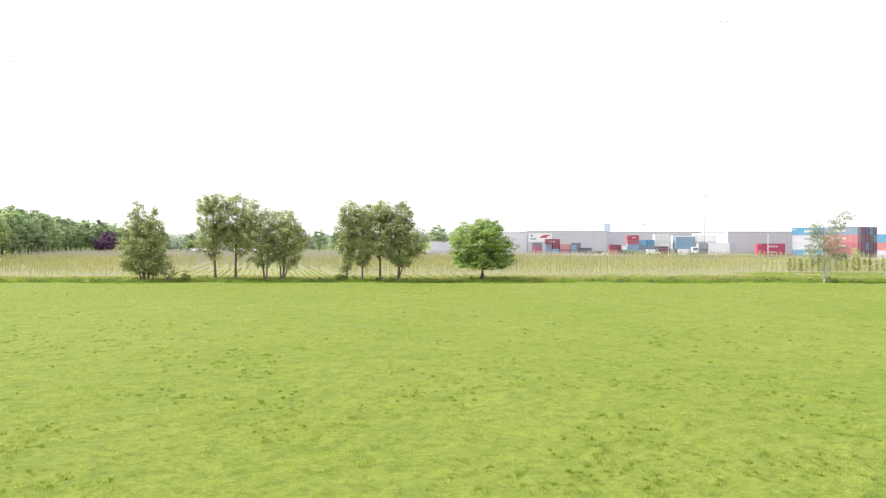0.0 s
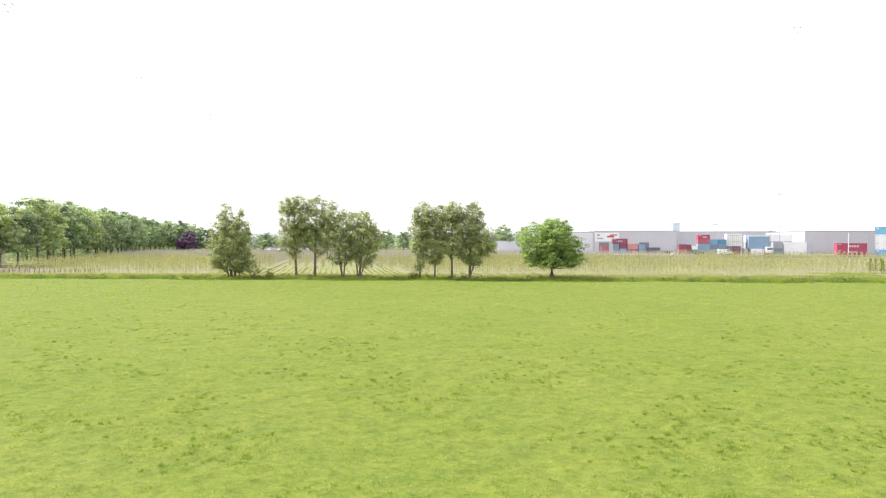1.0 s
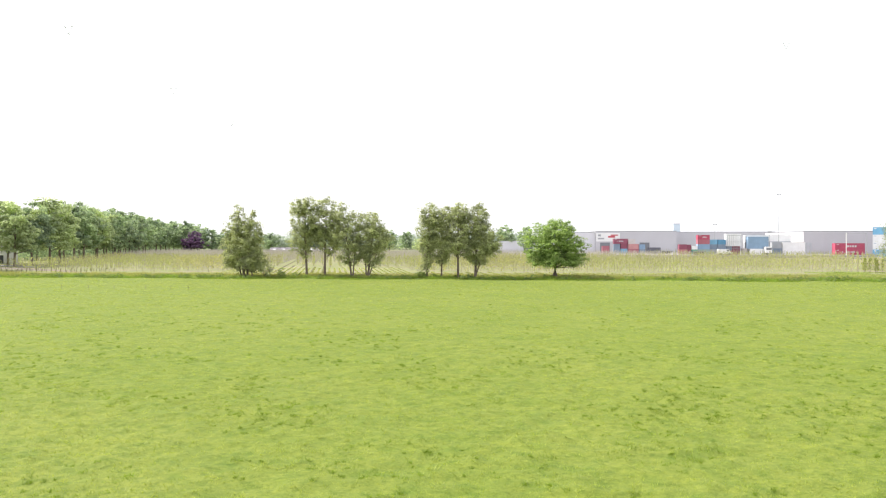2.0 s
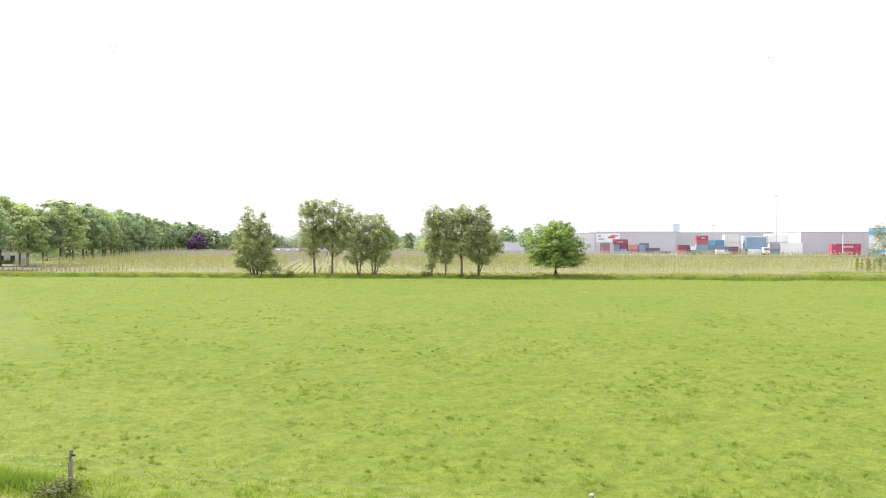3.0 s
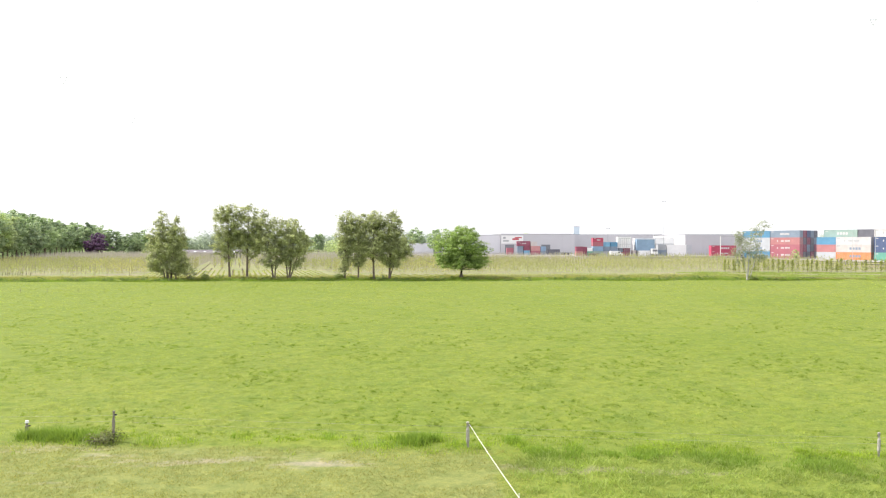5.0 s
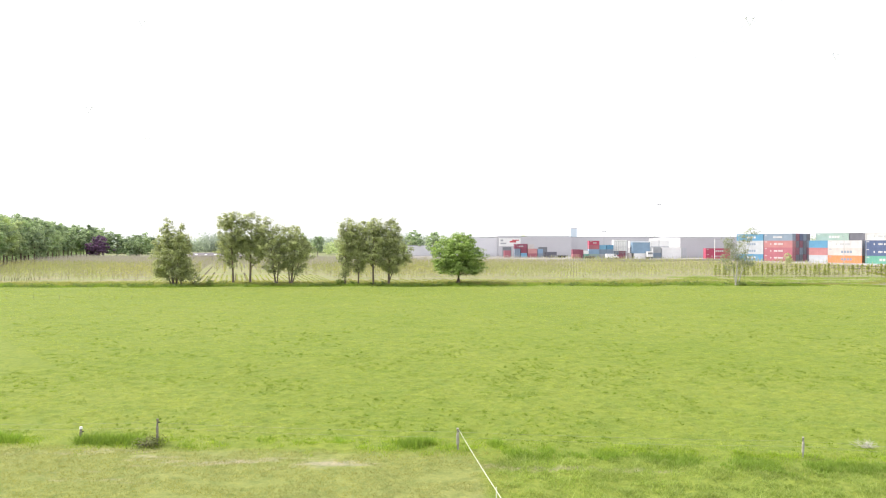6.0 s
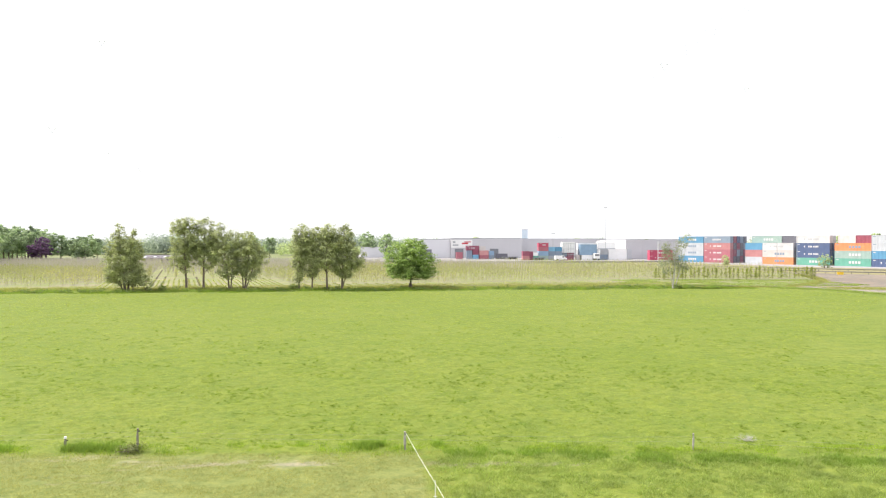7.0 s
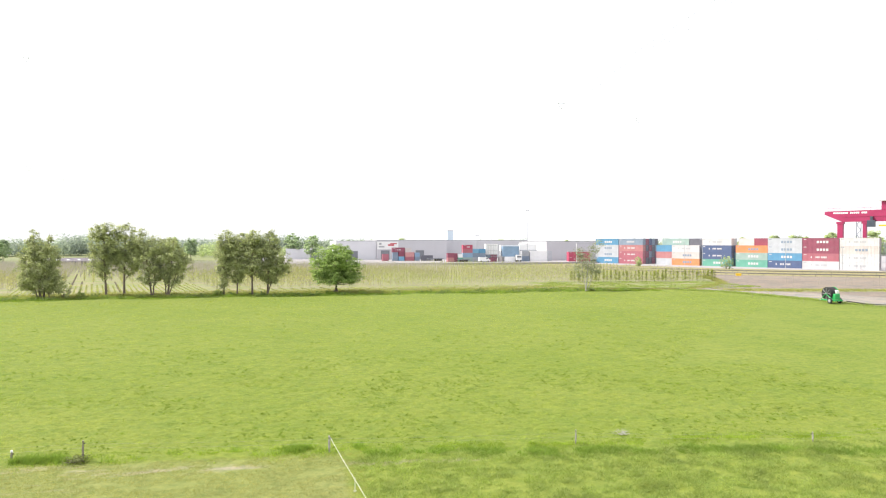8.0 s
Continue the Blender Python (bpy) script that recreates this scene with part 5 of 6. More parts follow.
along = feet[:, 0] + 0.266 * (feet[:, 1] - 112)          # where its row meets the near edge
tone = np.sin(along * 0.11 + 1.0) + np.sin(feet[:, 1] * 0.07 + along * 0.03) + g0.normal(0, 0.5, len(feet))
right = along > 70
bare = (feet[:, 1] > 176 + 10 * np.sin(along * 0.05)) & ~right
yellow = (tone > 0.3) & ~right & ~bare & ((along > -72) | (feet[:, 1] > 150))
green = ~yellow & ~right & ~bare
front = right & (feet[:, 1] < near_edge(feet[:, 0]) + 1.6)
right = right & ~front
VARIANTS = []
for x, y in feet[front]:
    k = len(VARIANTS)
    if k < 4:
        lm, sm = saplings(np.array([[0.0, 0.0]]), 3.0, M_COLUMN, 60 + k, girth=0.27, per=120, leaf=0.24, lowest=0.45, stake=1.02)
        t = thing("sapling", pose(x, y, 0), "upright dark green sapling at the end of a nursery row", "sapling", "row-end saplings")
        part("stem", soup("stem", *sm, M_BARK), t)
        part("foliage", soup("foliage", *lm, M_COLUMN), t)
        VARIANTS.append(t)
    else:
        copy_thing(VARIANTS[int(g0.integers(4))], pose(x, y, 0, 0, 0, g0.uniform(0, 360)) @ Matrix.Scale(g0.uniform(0.85, 1.1), 4))
M_STAKE = surface("pale_stakes", (0.52, 0.47, 0.43), 0.15, 0.5, 6.0, 0.85, 0, 0)
for mask, mat_, stem, sd, ht, per, words in ((yellow, M_NURSERY, M_STEM, 21, 2.75, 20, "slim yellow-leaved nursery saplings in long rows"), (green, M_NURSERY_G, M_STEM, 22, 2.5, 19, "thin pale green nursery saplings in long rows"), (right, M_NURSERY_G, M_STEM, 23, 3.2, 18, "upright green nursery saplings at the field's end"), (bare, M_NURSERY_G, M_STAKE, 24, 2.6, 3, "nearly bare staked saplings at the far end of the nursery")):
    lm, sm = saplings(feet[mask], ht, mat_, sd, girth=0.19, per=per, leaf=0.24, lowest=0.4, stake=1.2 if mask is bare else 1.08)
    tagged(new("nursery_saplings", soup("nursery_saplings", *lm, mat_)), words, "saplings", "", "stuff")
    tagged(new("sapling_stakes", soup("sapling_stakes", *sm, stem)), "thin bare stems and stakes of the nursery rows", "stakes", "", "stuff")

# low rows of young stock in the open strips, with bare soil between
def low_rows(x0, x1, gap, y_near, length, step, seed, width=0.16):
    """Feet along low rows, ragged at both ends."""
    g = np.random.default_rng(seed)
    out = []
    for r in np.arange(x0, x1, gap):
        k = np.arange(0, length * g.uniform(0.8, 1.1), step)
        k = k[g.uniform(size=len(k)) < 0.86]
        y = y_near(r) + g.uniform(0, 1.2)
        out.append(np.stack([r + ROW.x * (k + y - 112) + g.normal(size=len(k)) * width, y + ROW.y * k], 1))
    return np.concatenate(out)


M_HEADS = foliage("dark_row_stock", (0.16, 0.17, 0.09), (0.28, 0.28, 0.15), (1.0, 0.95, 0.6), 0.3, 0.5)
gl = np.random.default_rng(77)
for pts, ht, mat_, words in (
        (low_rows(-54.6, -18, 1.1, lambda r: 112.2, 32, 0.36, 2, 0.05), (0.07, 0.2), M_NURSERY_G, "low green rows of young nursery stock"),
        (low_rows(-16, 78, 2.2, lambda r: 112.6, 8, 0.26, 3), (0.1, 0.3), M_NURSERY_G, "low green weeds along the row ends")):
    v, f = blades(pts, gl.uniform(*ht, len(pts)), 0.09, 7, gl, 0.09, np.full(len(pts), 0.03), 0.6)
    tagged(new("low_stock", soup("low_stock", v, f, mat_)), words, "nursery rows", "", "stuff")

VARIANTS = []
for k in range(54):
    x = -103 + (k // 2) * 0.95 + gl.normal(0, 0.06)
    y = 113.9 + 0.09 * (x + 94) + (k % 2) * 2.6 + gl.normal(0, 0.1)
    if len(VARIANTS) < 3:
        lm, sm = saplings(np.array([[0.0, 0.0]]), 1.15, M_HEADS, 160 + k, girth=0.09, per=40, leaf=0.16, lowest=0.15, stake=1.05)
        t = thing("young_sapling", pose(x, y, 0.03), "short dark young sapling at the head of a nursery row", "sapling", "young row-head saplings")
        part("stem", soup("stem", *sm, M_BARK), t)
        part("foliage", soup("foliage", *lm, M_HEADS), t)
        VARIANTS.append(t)
    else:
        copy_thing(VARIANTS[int(gl.integers(3))], pose(x, y, 0.03, gl.normal(0, 4), 8 + gl.normal(0, 4), 0) @ Matrix.Scale(gl.uniform(0.5, 0.85), 4))

# dark open furrows between some rows
M_FURROW = surface("dark_furrow_soil", (0.085, 0.068, 0.048), 0.3, 0.9, 7.0, 0.95, 0, 0.03, (0.20, 0.175, 0.12), "Position")
gf = np.random.default_rng(78)
for fx, fy, length in FURROWS:
    v, f = [], []
    steps = int(length / 0.8)
    for k in range(steps + 1):
        s = k * 0.8
        w = 0.15 * min(1.0, 0.25 + 0.2 * min(k, steps - k)) + 0.05 * math.sin(s * 0.9 + fx)
        a, b = gf.normal(0, 0.05, 2)
        cx, cy = fx + ROW.x * s, fy + ROW.y * s
        v += [(cx - w - abs(a), cy, 0.06), (cx, cy, 0.035), (cx + w + abs(b), cy, 0.06)]
    for k in range(steps):
        a = 3 * k
        f += [(a, a + 1, a + 4, a + 3), (a + 1, a + 2, a + 5, a + 4)]
    structure("furrow", soup("furrow", v, f, M_FURROW), "dark furrow between nursery rows", "furrow")


# ---- fences ----
M_CABLE_DULL = surface("dull_fence_wire", (0.34, 0.35, 0.33), 0.1, 4.0, 60.0, 0.6, 0.4, 0)
def fence_post(x, y, h, r, label, lean=0.0, wood=M_POST, seed=0):
    foot = level(x, y)
    h -= foot                    # h is given over the level of the pasture
    t = thing("fence_post", pose(x, y, foot, lean, lean * 0.6, seed * 40), label, "fence post", "pasture fence posts")
    v, f = [], []
    limb(v, f, [(0, 0, -0.1), (0.004, 0, h * 0.3), (-0.006, 0.004, h * 0.7), (0, 0, h - 0.015), (0, 0, h)], [r * 1.04, r, r * 0.97, r * 0.95, r * 0.72], 9)
    f.append(tuple(range(len(v) - 9, len(v))))
    part("stake", soup("stake", v, f, wood, False), t)
    if r < 0.04:
        return t
    ins = bmesh.new()
    rod(ins, (0, -r - 0.05, h - 0.12), (0, -r + 0.01, h - 0.12), 0.022, 0.028, 8)
    part("insulator", (ins, M_BLACK), t, "black ring insulator")
    return t


POSTS = [(-33.0, FENCE(-33), 1.2, 0.05), (-22.6, FENCE(-22.6) + 0.1, 1.15, 0.05), (-11.36, 3.0, 1.33, 0.048), (-0.5, 1.92, 1.17, 0.055), (11.46, 1.05, 0.96, 0.045), (23.4, -0.9, 0.66, 0.045), (34.0, -1.0, 1.0, 0.045), (45.0, -1.9, 1.0, 0.045)]
for i, (x, y, h, r) in enumerate(POSTS):
    fence_post(x, y, h, r, "weathered round wooden fence post standing in rank grass", (i % 3 - 1) * 1.2, M_POST_PALE if x > -1 else M_POST, i)
stump = fence_post(-14.7, 4.3, 0.66, 0.055, "short thick post stump with a white cap", 2, M_POST, 3)
cap_z = 0.66 - stump.location.z
part("cap", (rods([((0, 0, cap_z - 0.02), (0, 0, cap_z + 0.06), 0.065, 0.05)], 10), M_WHITE), stump, "white plastic cap")
fence_post(-18.3, 5.2, 1.0, 0.02, "thin pale plastic fence post in rank grass", 0, M_TAPE, 2)


def strand(name, pts, r, material, label, category="wire", sag=0.04):
    """A line strung from point to point, one sagging span a part."""
    t = thing(name, pose(*pts[0]), label, category)
    for a, b in zip(pts, pts[1:]):
        a, b = Vector(a) - Vector(pts[0]), Vector(b) - Vector(pts[0])
        v, f = [], []
        limb(v, f, [tuple(a.lerp(b, s) - Vector((0, 0, sag * 4 * s * (1 - s)))) for s in (0, 0.25, 0.5, 0.75, 1)], [r] * 5, 5)
        part("span", soup("span", v, f, material), t)
    return t


strand("fence_wire", [(x, y - r - 0.05, h - 0.12) for x, y, h, r in POSTS], 0.0022, M_CABLE_DULL, "thin galvanised fence wire strung between the posts")
strand("fence_wire", [(x, y - r - 0.05, h - 0.30) for x, y, h, r in POSTS], 0.0022, M_CABLE_DULL, "thin lower fence wire strung between the posts", sag=0.06)
strand("fence_tape", [(-0.46, 1.86, 1.10), (0.22, -3.4, 0.90), (1.1, -11.0, 0.9)], 0.0065, M_TAPE, "taut white fence tape running from the gate post", "tape", 0.03)
for x, y in ((0.22, -3.4), (1.1, -11.0)):
    foot = level(x, y)
    t = thing("tape_post", pose(x, y, foot), "slim white plastic electric-fence post", "fence post", "tape posts")
    part("shaft", (rods([((0, 0, -0.1), (0, 0, 1.0 - foot), 0.014, 0.01)], 6), M_TAPE), t)
    part("foot_tread", (boxes((-0.06, 0.06, -0.012, 0.012, 0.05, 0.07)), M_TAPE), t)

for i, (x, y) in enumerate(((76.6, 93.5), (77.6, 81), (79.0, 76.8), (80.5, 66), (82.5, 56), (60.5, 103.5), (44, 104.5), (-60.2, 76.6), (-56.4, 76.5), (-52.7, 76.3), (-48.4, 76.2), (-44.9, 76.0), (-42.4, 75.9))):
    fence_post(x, y, 0.95 if x > 0 else 0.25, 0.022, "thin grey fence post at the pasture edge", 0, M_POST, i)
strand("fence_wire", [(60.5, 103.5, 1.1), (76.6, 93.5, 1.1), (77.6, 81, 1.1), (79, 76.8, 1.1), (80.5, 66, 1.1), (82.5, 56, 1.1)], 0.006, M_WIRE, "thin wire along the field corner")

# ---- lamp posts and guard rails along the terminal ----
for u, v, h in ((10.5, -9.0, 9.8), (17.5, -8.0, 10.8), (47.5, -4.2, 10.0), (66.0, -3.0, 8.0), (80.0, -2.6, 8.0)):
    t = thing("lamp_post", tpose(u, v, PAD - 0.1), "slim galvanised lamp post beside the terminal apron", "lamp post", "terminal lamp posts")
    part("pole", (rods([((0, 0, 0), (0, 0, h), 0.11, 0.07)], 8), M_STEEL), t)
    part("arm", (rods([((0, 0, h - 0.05), (0, -1.1, h + 0.12), 0.045)], 6), M_STEEL), t)
    part("lamp_head", (boxes((-0.14, 0.14, -1.7, -0.9, h + 0.05, h + 0.19), bevel=0.03), M_STEEL), t)
portal = thing("sign_portal", pose(128, 257.5, YARD_Z), "thin steel portal frame in the yard", "portal")
part("upright", (rods([((-3.6, 0, 0), (-3.6, 0, 8.3), 0.12)], 6), M_WHITE), portal)
part("upright", (rods([((3.6, 0, 0), (3.6, 0, 8.3), 0.08)], 6), M_STEEL), portal)
part("crossbar", (rods([((-3.6, 0, 8.2), (3.6, 0, 8.2), 0.07)], 6), M_STEEL), portal)


def guard_rail(line, z, label, material):
    t = thing("guard_rail", pose(0, 0, z), label, "guard rail")
    post = beam = None
    for (xa, ya), (xb, yb) in zip(line, line[1:]):
        ln, turn = math.hypot(xb - xa, yb - ya), math.degrees(math.atan2(yb - ya, xb - xa))
        bm = bmesh.new()
        prof = [(-0.02, 0.48), (0.06, 0.55), (-0.02, 0.63), (0.06, 0.71), (-0.02, 0.78)]
        for (y0, z0), (y1, z1) in zip(prof, prof[1:]):
            bm.faces.new([bm.verts.new(p) for p in ((0, -y0, z0), (ln, -y0, z0), (ln, -y1, z1), (0, -y1, z1))])
        bmesh.ops.remove_doubles(bm, verts=bm.verts[:], dist=0.001)
        part("rail", (bm, material), t, m=pose(xa, ya, 0, 0, 0, turn))
        for s in np.arange(0, ln, 4.0):
            k = s / ln
            p = part("rail_post", post or (boxes((-0.06, 0.06, 0.07, 0.19, -0.3, 0.72)), material), t, m=pose(xa + (xb - xa) * k, ya + (yb - ya) * k, 0, 0, 0, turn))
            post = p.data


M_RAIL = surface("weathered_rail_steel", (0.22, 0.21, 0.20), 0.2, 0.5, 6.0, 0.6, 0.3, 0.002)
guard_rail(RAIL_UP[1:], 0.18, "long weathered guard rail below the apron", M_RAIL)
guard_rail(RAIL_LOW[1:], 0.03, "long weathered guard rail along the bank's foot", M_RAIL)
skip = thing("salt_bin", pose(127.6, 147.0, 0.0, 0, 0, -30), "small yellow bin at the bank's foot", "bin")
part("body", (boxes((-0.75, 0.75, -0.45, 0.45, 0, 0.62), bevel=0.06), M_YELLOW), skip)
part("lid", (boxes((-0.8, 0.8, -0.5, 0.5, 0.62, 0.76), bevel=0.05), M_YELLOW), skip)

# ---- irrigation hose reel ----
reel = thing("irrigation_hose_reel", pose(84.9, 65.0, 0.05, 0, 0, -88) @ Matrix.Scale(0.84, 4), "green irrigation machine with a drum of black hose on two wheels", "irrigation reel")


def ring(bm, y0, y1, r, inner, sides=28):
    bmesh.ops.create_cone(bm, cap_ends=True, segments=sides, radius1=r, radius2=r, depth=y1 - y0, matrix=Matrix.Translation((0, (y0 + y1) / 2, 1.85)) @ pose(0, 0, 0, 90))
    return bm


drum = part("hose_drum", (ring(bmesh.new(), -0.75, 0.75, 1.22, 0), M_BLACK), reel, "coils of black hose", pose(-0.3, 0, 0))
for i in range(7):
    part("hose_coil", (ring(bmesh.new(), -0.72 + i * 0.205, -0.56 + i * 0.205, 1.29, 0), M_BLACK), drum)
part("drum_flange", (ring(bmesh.new(), 0.78, 0.88, 1.36, 0), M_GREENPAINT), reel, "green drum flange", pose(-0.3, 0, 0))
side = part("drum_flange", (ring(bmesh.new(), -0.86, -0.80, 1.2, 0), M_BLACK), reel, "black spoked drum flange", pose(-0.3, 0, 0))
for k in range(4):
    a = k * math.pi / 4
    part("spoke", (rods([((-1.15 * math.cos(a), -0.89, 1.85 - 1.15 * math.sin(a)), (1.15 * math.cos(a), -0.89, 1.85 + 1.15 * math.sin(a)), 0.035)], 5), M_STEEL), side)
part("chassis", (boxes((-1.5, 1.9, -0.95, -0.8, 0.5, 0.75), (-1.5, 1.9, 0.8, 0.95, 0.5, 0.75), (1.5, 1.9, -0.8, 0.8, 0.5, 0.75), bevel=0.02), M_GREENPAINT), reel)
part("hood", (boxes((0.75, 1.55, -0.55, 0.7, 0.75, 1.9), bevel=0.2), M_GREENPAINT), reel)
part("tank", (boxes((0.6, 1.2, 0.1, 0.8, 1.9, 2.6), bevel=0.15), M_WHITE), reel, "white plastic tank")
part("frame_arm", (rods([((-0.3, -1.0, 1.85), (1.5, -1.0, 0.7), 0.08), ((-0.3, 1.0, 1.85), (1.5, 1.0, 0.7), 0.08), ((-0.3, -1.0, 1.85), (-1.4, -1.0, 0.7), 0.08), ((-0.3, 1.0, 1.85), (-1.4, 1.0, 0.7), 0.08)], 6), M_GREENPAINT), reel)
for y in (-1.15, 1.15):
    wb = bmesh.new()
    bmesh.ops.create_cone(wb, cap_ends=True, segments=22, radius1=0.55, radius2=0.55, depth=0.32, matrix=Matrix.Translation((0.9, y, 0.55)) @ pose(0, 0, 0, 90))
    bmesh.ops.bevel(wb, geom=[e for e in wb.edges if abs(e.verts[0].co.y - e.verts[1].co.y) < 1e-4], offset=0.06, segments=2, affect="EDGES")
    wh = part("wheel", (wb, M_BLACK), reel)
    rb = bmesh.new()
    bmesh.ops.create_cone(rb, cap_ends=True, segments=18, radius1=0.3, radius2=0.3, depth=0.36, matrix=Matrix.Translation((0.9, y, 0.55)) @ pose(0, 0, 0, 90))
    part("rim", (rb, M_STEEL), wh)
part("drawbar", (rods([((-1.5, 0, 0.6), (-3.0, 0, 0.35), 0.07)], 6), M_STEEL), reel)
strand("irrigation_hose", [(86.2, 63.2, 0.5), (88.5, 61.5, 0.12), (94, 56, 0.1), (112, 40, 0.1), (140, 14, 0.1)], 0.075, M_BLACK, "black irrigation hose lying along the track", "hose", 0.0)

# ---- grass ----
g1 = np.random.default_rng(31)


def sward(n, g):
    """Feet of the grazed sward: even near the fence, then thinning with the square of the distance."""
    share = g.uniform(0, 1, n)
    far = share > 0.46
    y = np.where(far, 20.0 * 5.2 ** g.uniform(0, 1, n), -3.0 + 23.0 * g.uniform(0, 1, n))
    left, right = np.where(far, 0.86 * y + 6, 26.0), np.where(far, 0.98 * y + 8, 37.0)
    x = -left + (left + right) * g.uniform(0, 1, n)
    ok = (y > FENCE(x) + 0.15) & (x < PASTURE_RIGHT(y)) & (y < FAR_EDGE - 3)
    return np.stack([x[ok], y[ok]], 1)


xy = sward(118000, g1)
lie = np.array([(noise.noise((x * 0.45, y * 0.6, 0.0)), noise.noise((x * 2.1, y * 2.6, 3.0))) for x, y in xy])
reach = np.clip(xy[:, 1] / 20, 1, 5)
h = (0.035 + 0.035 * np.clip(lie[:, 0] + 0.3, 0, 1) + 0.045 * np.clip(lie[:, 1] - 0.05, 0, 1)) * (0.8 + 0.2 * reach)
v, f = blades(xy, h, 0.016 * reach, 5, g1, 0.05 * reach, None, 1.15)
tagged(new("pasture_grass", soup("pasture_grass", v, f, M_BLADE)), "short bright green grazed grass in small tufts", "grass", "", "stuff")

xy = sward(14000, g1)
keep = np.array([noise.noise((x * 0.22, y * 0.3, 4.37)) + 0.6 * noise.noise((x * 0.9, y * 1.1, 2.41)) for x, y in xy]) > 0.04
xy = xy[keep & (xy[:, 1] < 14 + 50 * g1.uniform(0, 1, len(xy)))]
reach = np.clip(xy[:, 1] / 20, 1, 3)
v, f = blades(xy, g1.uniform(0.04, 0.10, len(xy)), 0.014 * reach, 34, g1, 0.03 + 0.16 * g1.uniform(0, 1, len(xy)) ** 2, None, 0.75)
tagged(new("grass_tussocks", soup("grass_tussocks", v, f, M_TUFT)), "darker tussocks dotted over the pasture", "grass", "", "stuff")


def band(n, x0, x1, centre, width, g, clump=0.5, cut=-0.1):
    x = g.uniform(x0, x1, n)
    y = centre(x) + g.normal(size=n) * width
    keep = np.array([noise.noise((a * clump, b * 0.8, 9.37)) + 0.6 * noise.noise((a * clump * 2.7, b * 2.3, 3.41)) for a, b in zip(x, y)]) > cut
    return np.stack([x[keep], y[keep]], 1)


xy = band(6500, -40, 46, lambda x: FENCE(x) + np.where(x < 1, 0.35, 0.1), np.where(g1.uniform(size=6500) < 0.6, 0.3, 0.7), g1, 0.8, -0.05)
v, f = blades(xy, g1.uniform(0.05, 0.15, len(xy)), 0.024, 9, g1, 0.12)
tagged(new("verge_grass", soup("verge_grass", v, f, M_RANK)), "rank bright green grass along the fence line", "grass", "", "stuff")
xy = band(4200, -40, 1, lambda x: FENCE(x) + 0.35, 0.19, g1, 0.77, 0.16)
v, f = blades(xy, g1.uniform(0.16, 0.36, len(xy)), 0.022, 14, g1, 0.11)
tagged(new("verge_grass", soup("verge_grass", v, f, M_TUSSOCK)), "tall dark grass clumps along the fence line", "grass", "", "stuff")
xy = band(6800, 0.6, 46, lambda x: FENCE(x) - np.interp(x, [1, 6, 12, 16, 24, 46], [0.7, 0.75, 0.85, 1.4, 2.5, 5.0]) + 0.16 * np.sin(x * 0.43), 0.33, g1, 0.83, -0.06)
v, f = blades(xy, g1.uniform(0.05, 0.20, len(xy)), 0.024, 9, g1, 0.10)
tagged(new("verge_grass", soup("verge_grass", v, f, M_TUSSOCK)), "dark grass along a shallow drain", "grass", "", "stuff")
x = g1.uniform(0.6, 44, 36000)
y = FENCE(x) - 0.9 - g1.uniform(0, 12, 36000)
keep = np.array([noise.noise((p * 1.6, q * 2.2, 2.43)) for p, q in zip(x, y)]) > -0.16
xy = np.stack([x[keep], y[keep]], 1)
v, f = blades(xy, g1.uniform(0.05, 0.17, len(xy)), 0.024, 8, g1, 0.11, None, 1.0)
tagged(new("rough_grass", soup("rough_grass", v, f, M_ROUGH)), "rough tufted grass beside the fence tape", "grass", "", "stuff")
xy = np.stack([g1.uniform(-34, 1, 52000), g1.uniform(-5, 5, 52000)], 1)
worn = np.array([noise.noise((a * 0.5, b * 1.4, 6.0)) for a, b in xy])
xy = xy[(xy[:, 1] < FENCE(xy[:, 0]) - 0.2) & (worn < 0.28)]
v, f = blades(xy, g1.uniform(0.025, 0.06, len(xy)), 0.02, 4, g1, 0.07, None, 1.4)
tagged(new("mown_grass", soup("mown_grass", v, f, M_DRYGRASS)), "short dry mown grass blades", "grass", "", "stuff")
EDGE = lambda x: 107.6 + 0.5 * np.sin(x * 0.3) - np.clip(x - 62, 0, 20) * 0.35
xy = band(12000, -130, 80, EDGE, 0.9, g1, 0.10, -0.15)
v, f = blades(xy, g1.uniform(0.06, 0.28, len(xy)), 0.07, 9, g1, 0.3, None, 0.8)
tagged(new("ditch_growth", soup("ditch_growth", v, f, M_DRYGRASS)), "rank growth along the ditch", "grass", "", "stuff")
# longer bank grass; its dark tone also stands in for the trees' shade
xy = band(13000, -125, 74, lambda x: EDGE(x) - 3.0 - 0.8 * np.sin(x * 0.21), 1.3, g1, 0.5, 0.02)
v, f = blades(xy, g1.uniform(0.05, 0.24, len(xy)), 0.06, 9, g1, 0.3, None, 0.8)
tagged(new("ditch_growth", soup("ditch_growth", v, f, M_TUFT)), "long dark green grass on the near bank of the ditch", "grass", "", "stuff")
xy = band(4600, -110, 70, lambda x: EDGE(x) - 2.0, 1.2, g1, 0.3, 0.14)
v, f = blades(xy, g1.uniform(0.15, 0.55, len(xy)), 0.08, 11, g1, 0.4, None, 0.7)
tagged(new("ditch_growth", soup("ditch_growth", v, f, M_TUSSOCK)), "dark clumps of nettles along the ditch", "grass", "", "stuff")
lobes = []
for x in g1.uniform(-118, 72, 230):
    r = g1.uniform(0.35, 1.1)
    y = float(EDGE(np.array(x))) - g1.uniform(0.2, 5.0)
    lobes.append((x, y, 0.12 + level(x, y), r * 1.3, r, r * 0.55))
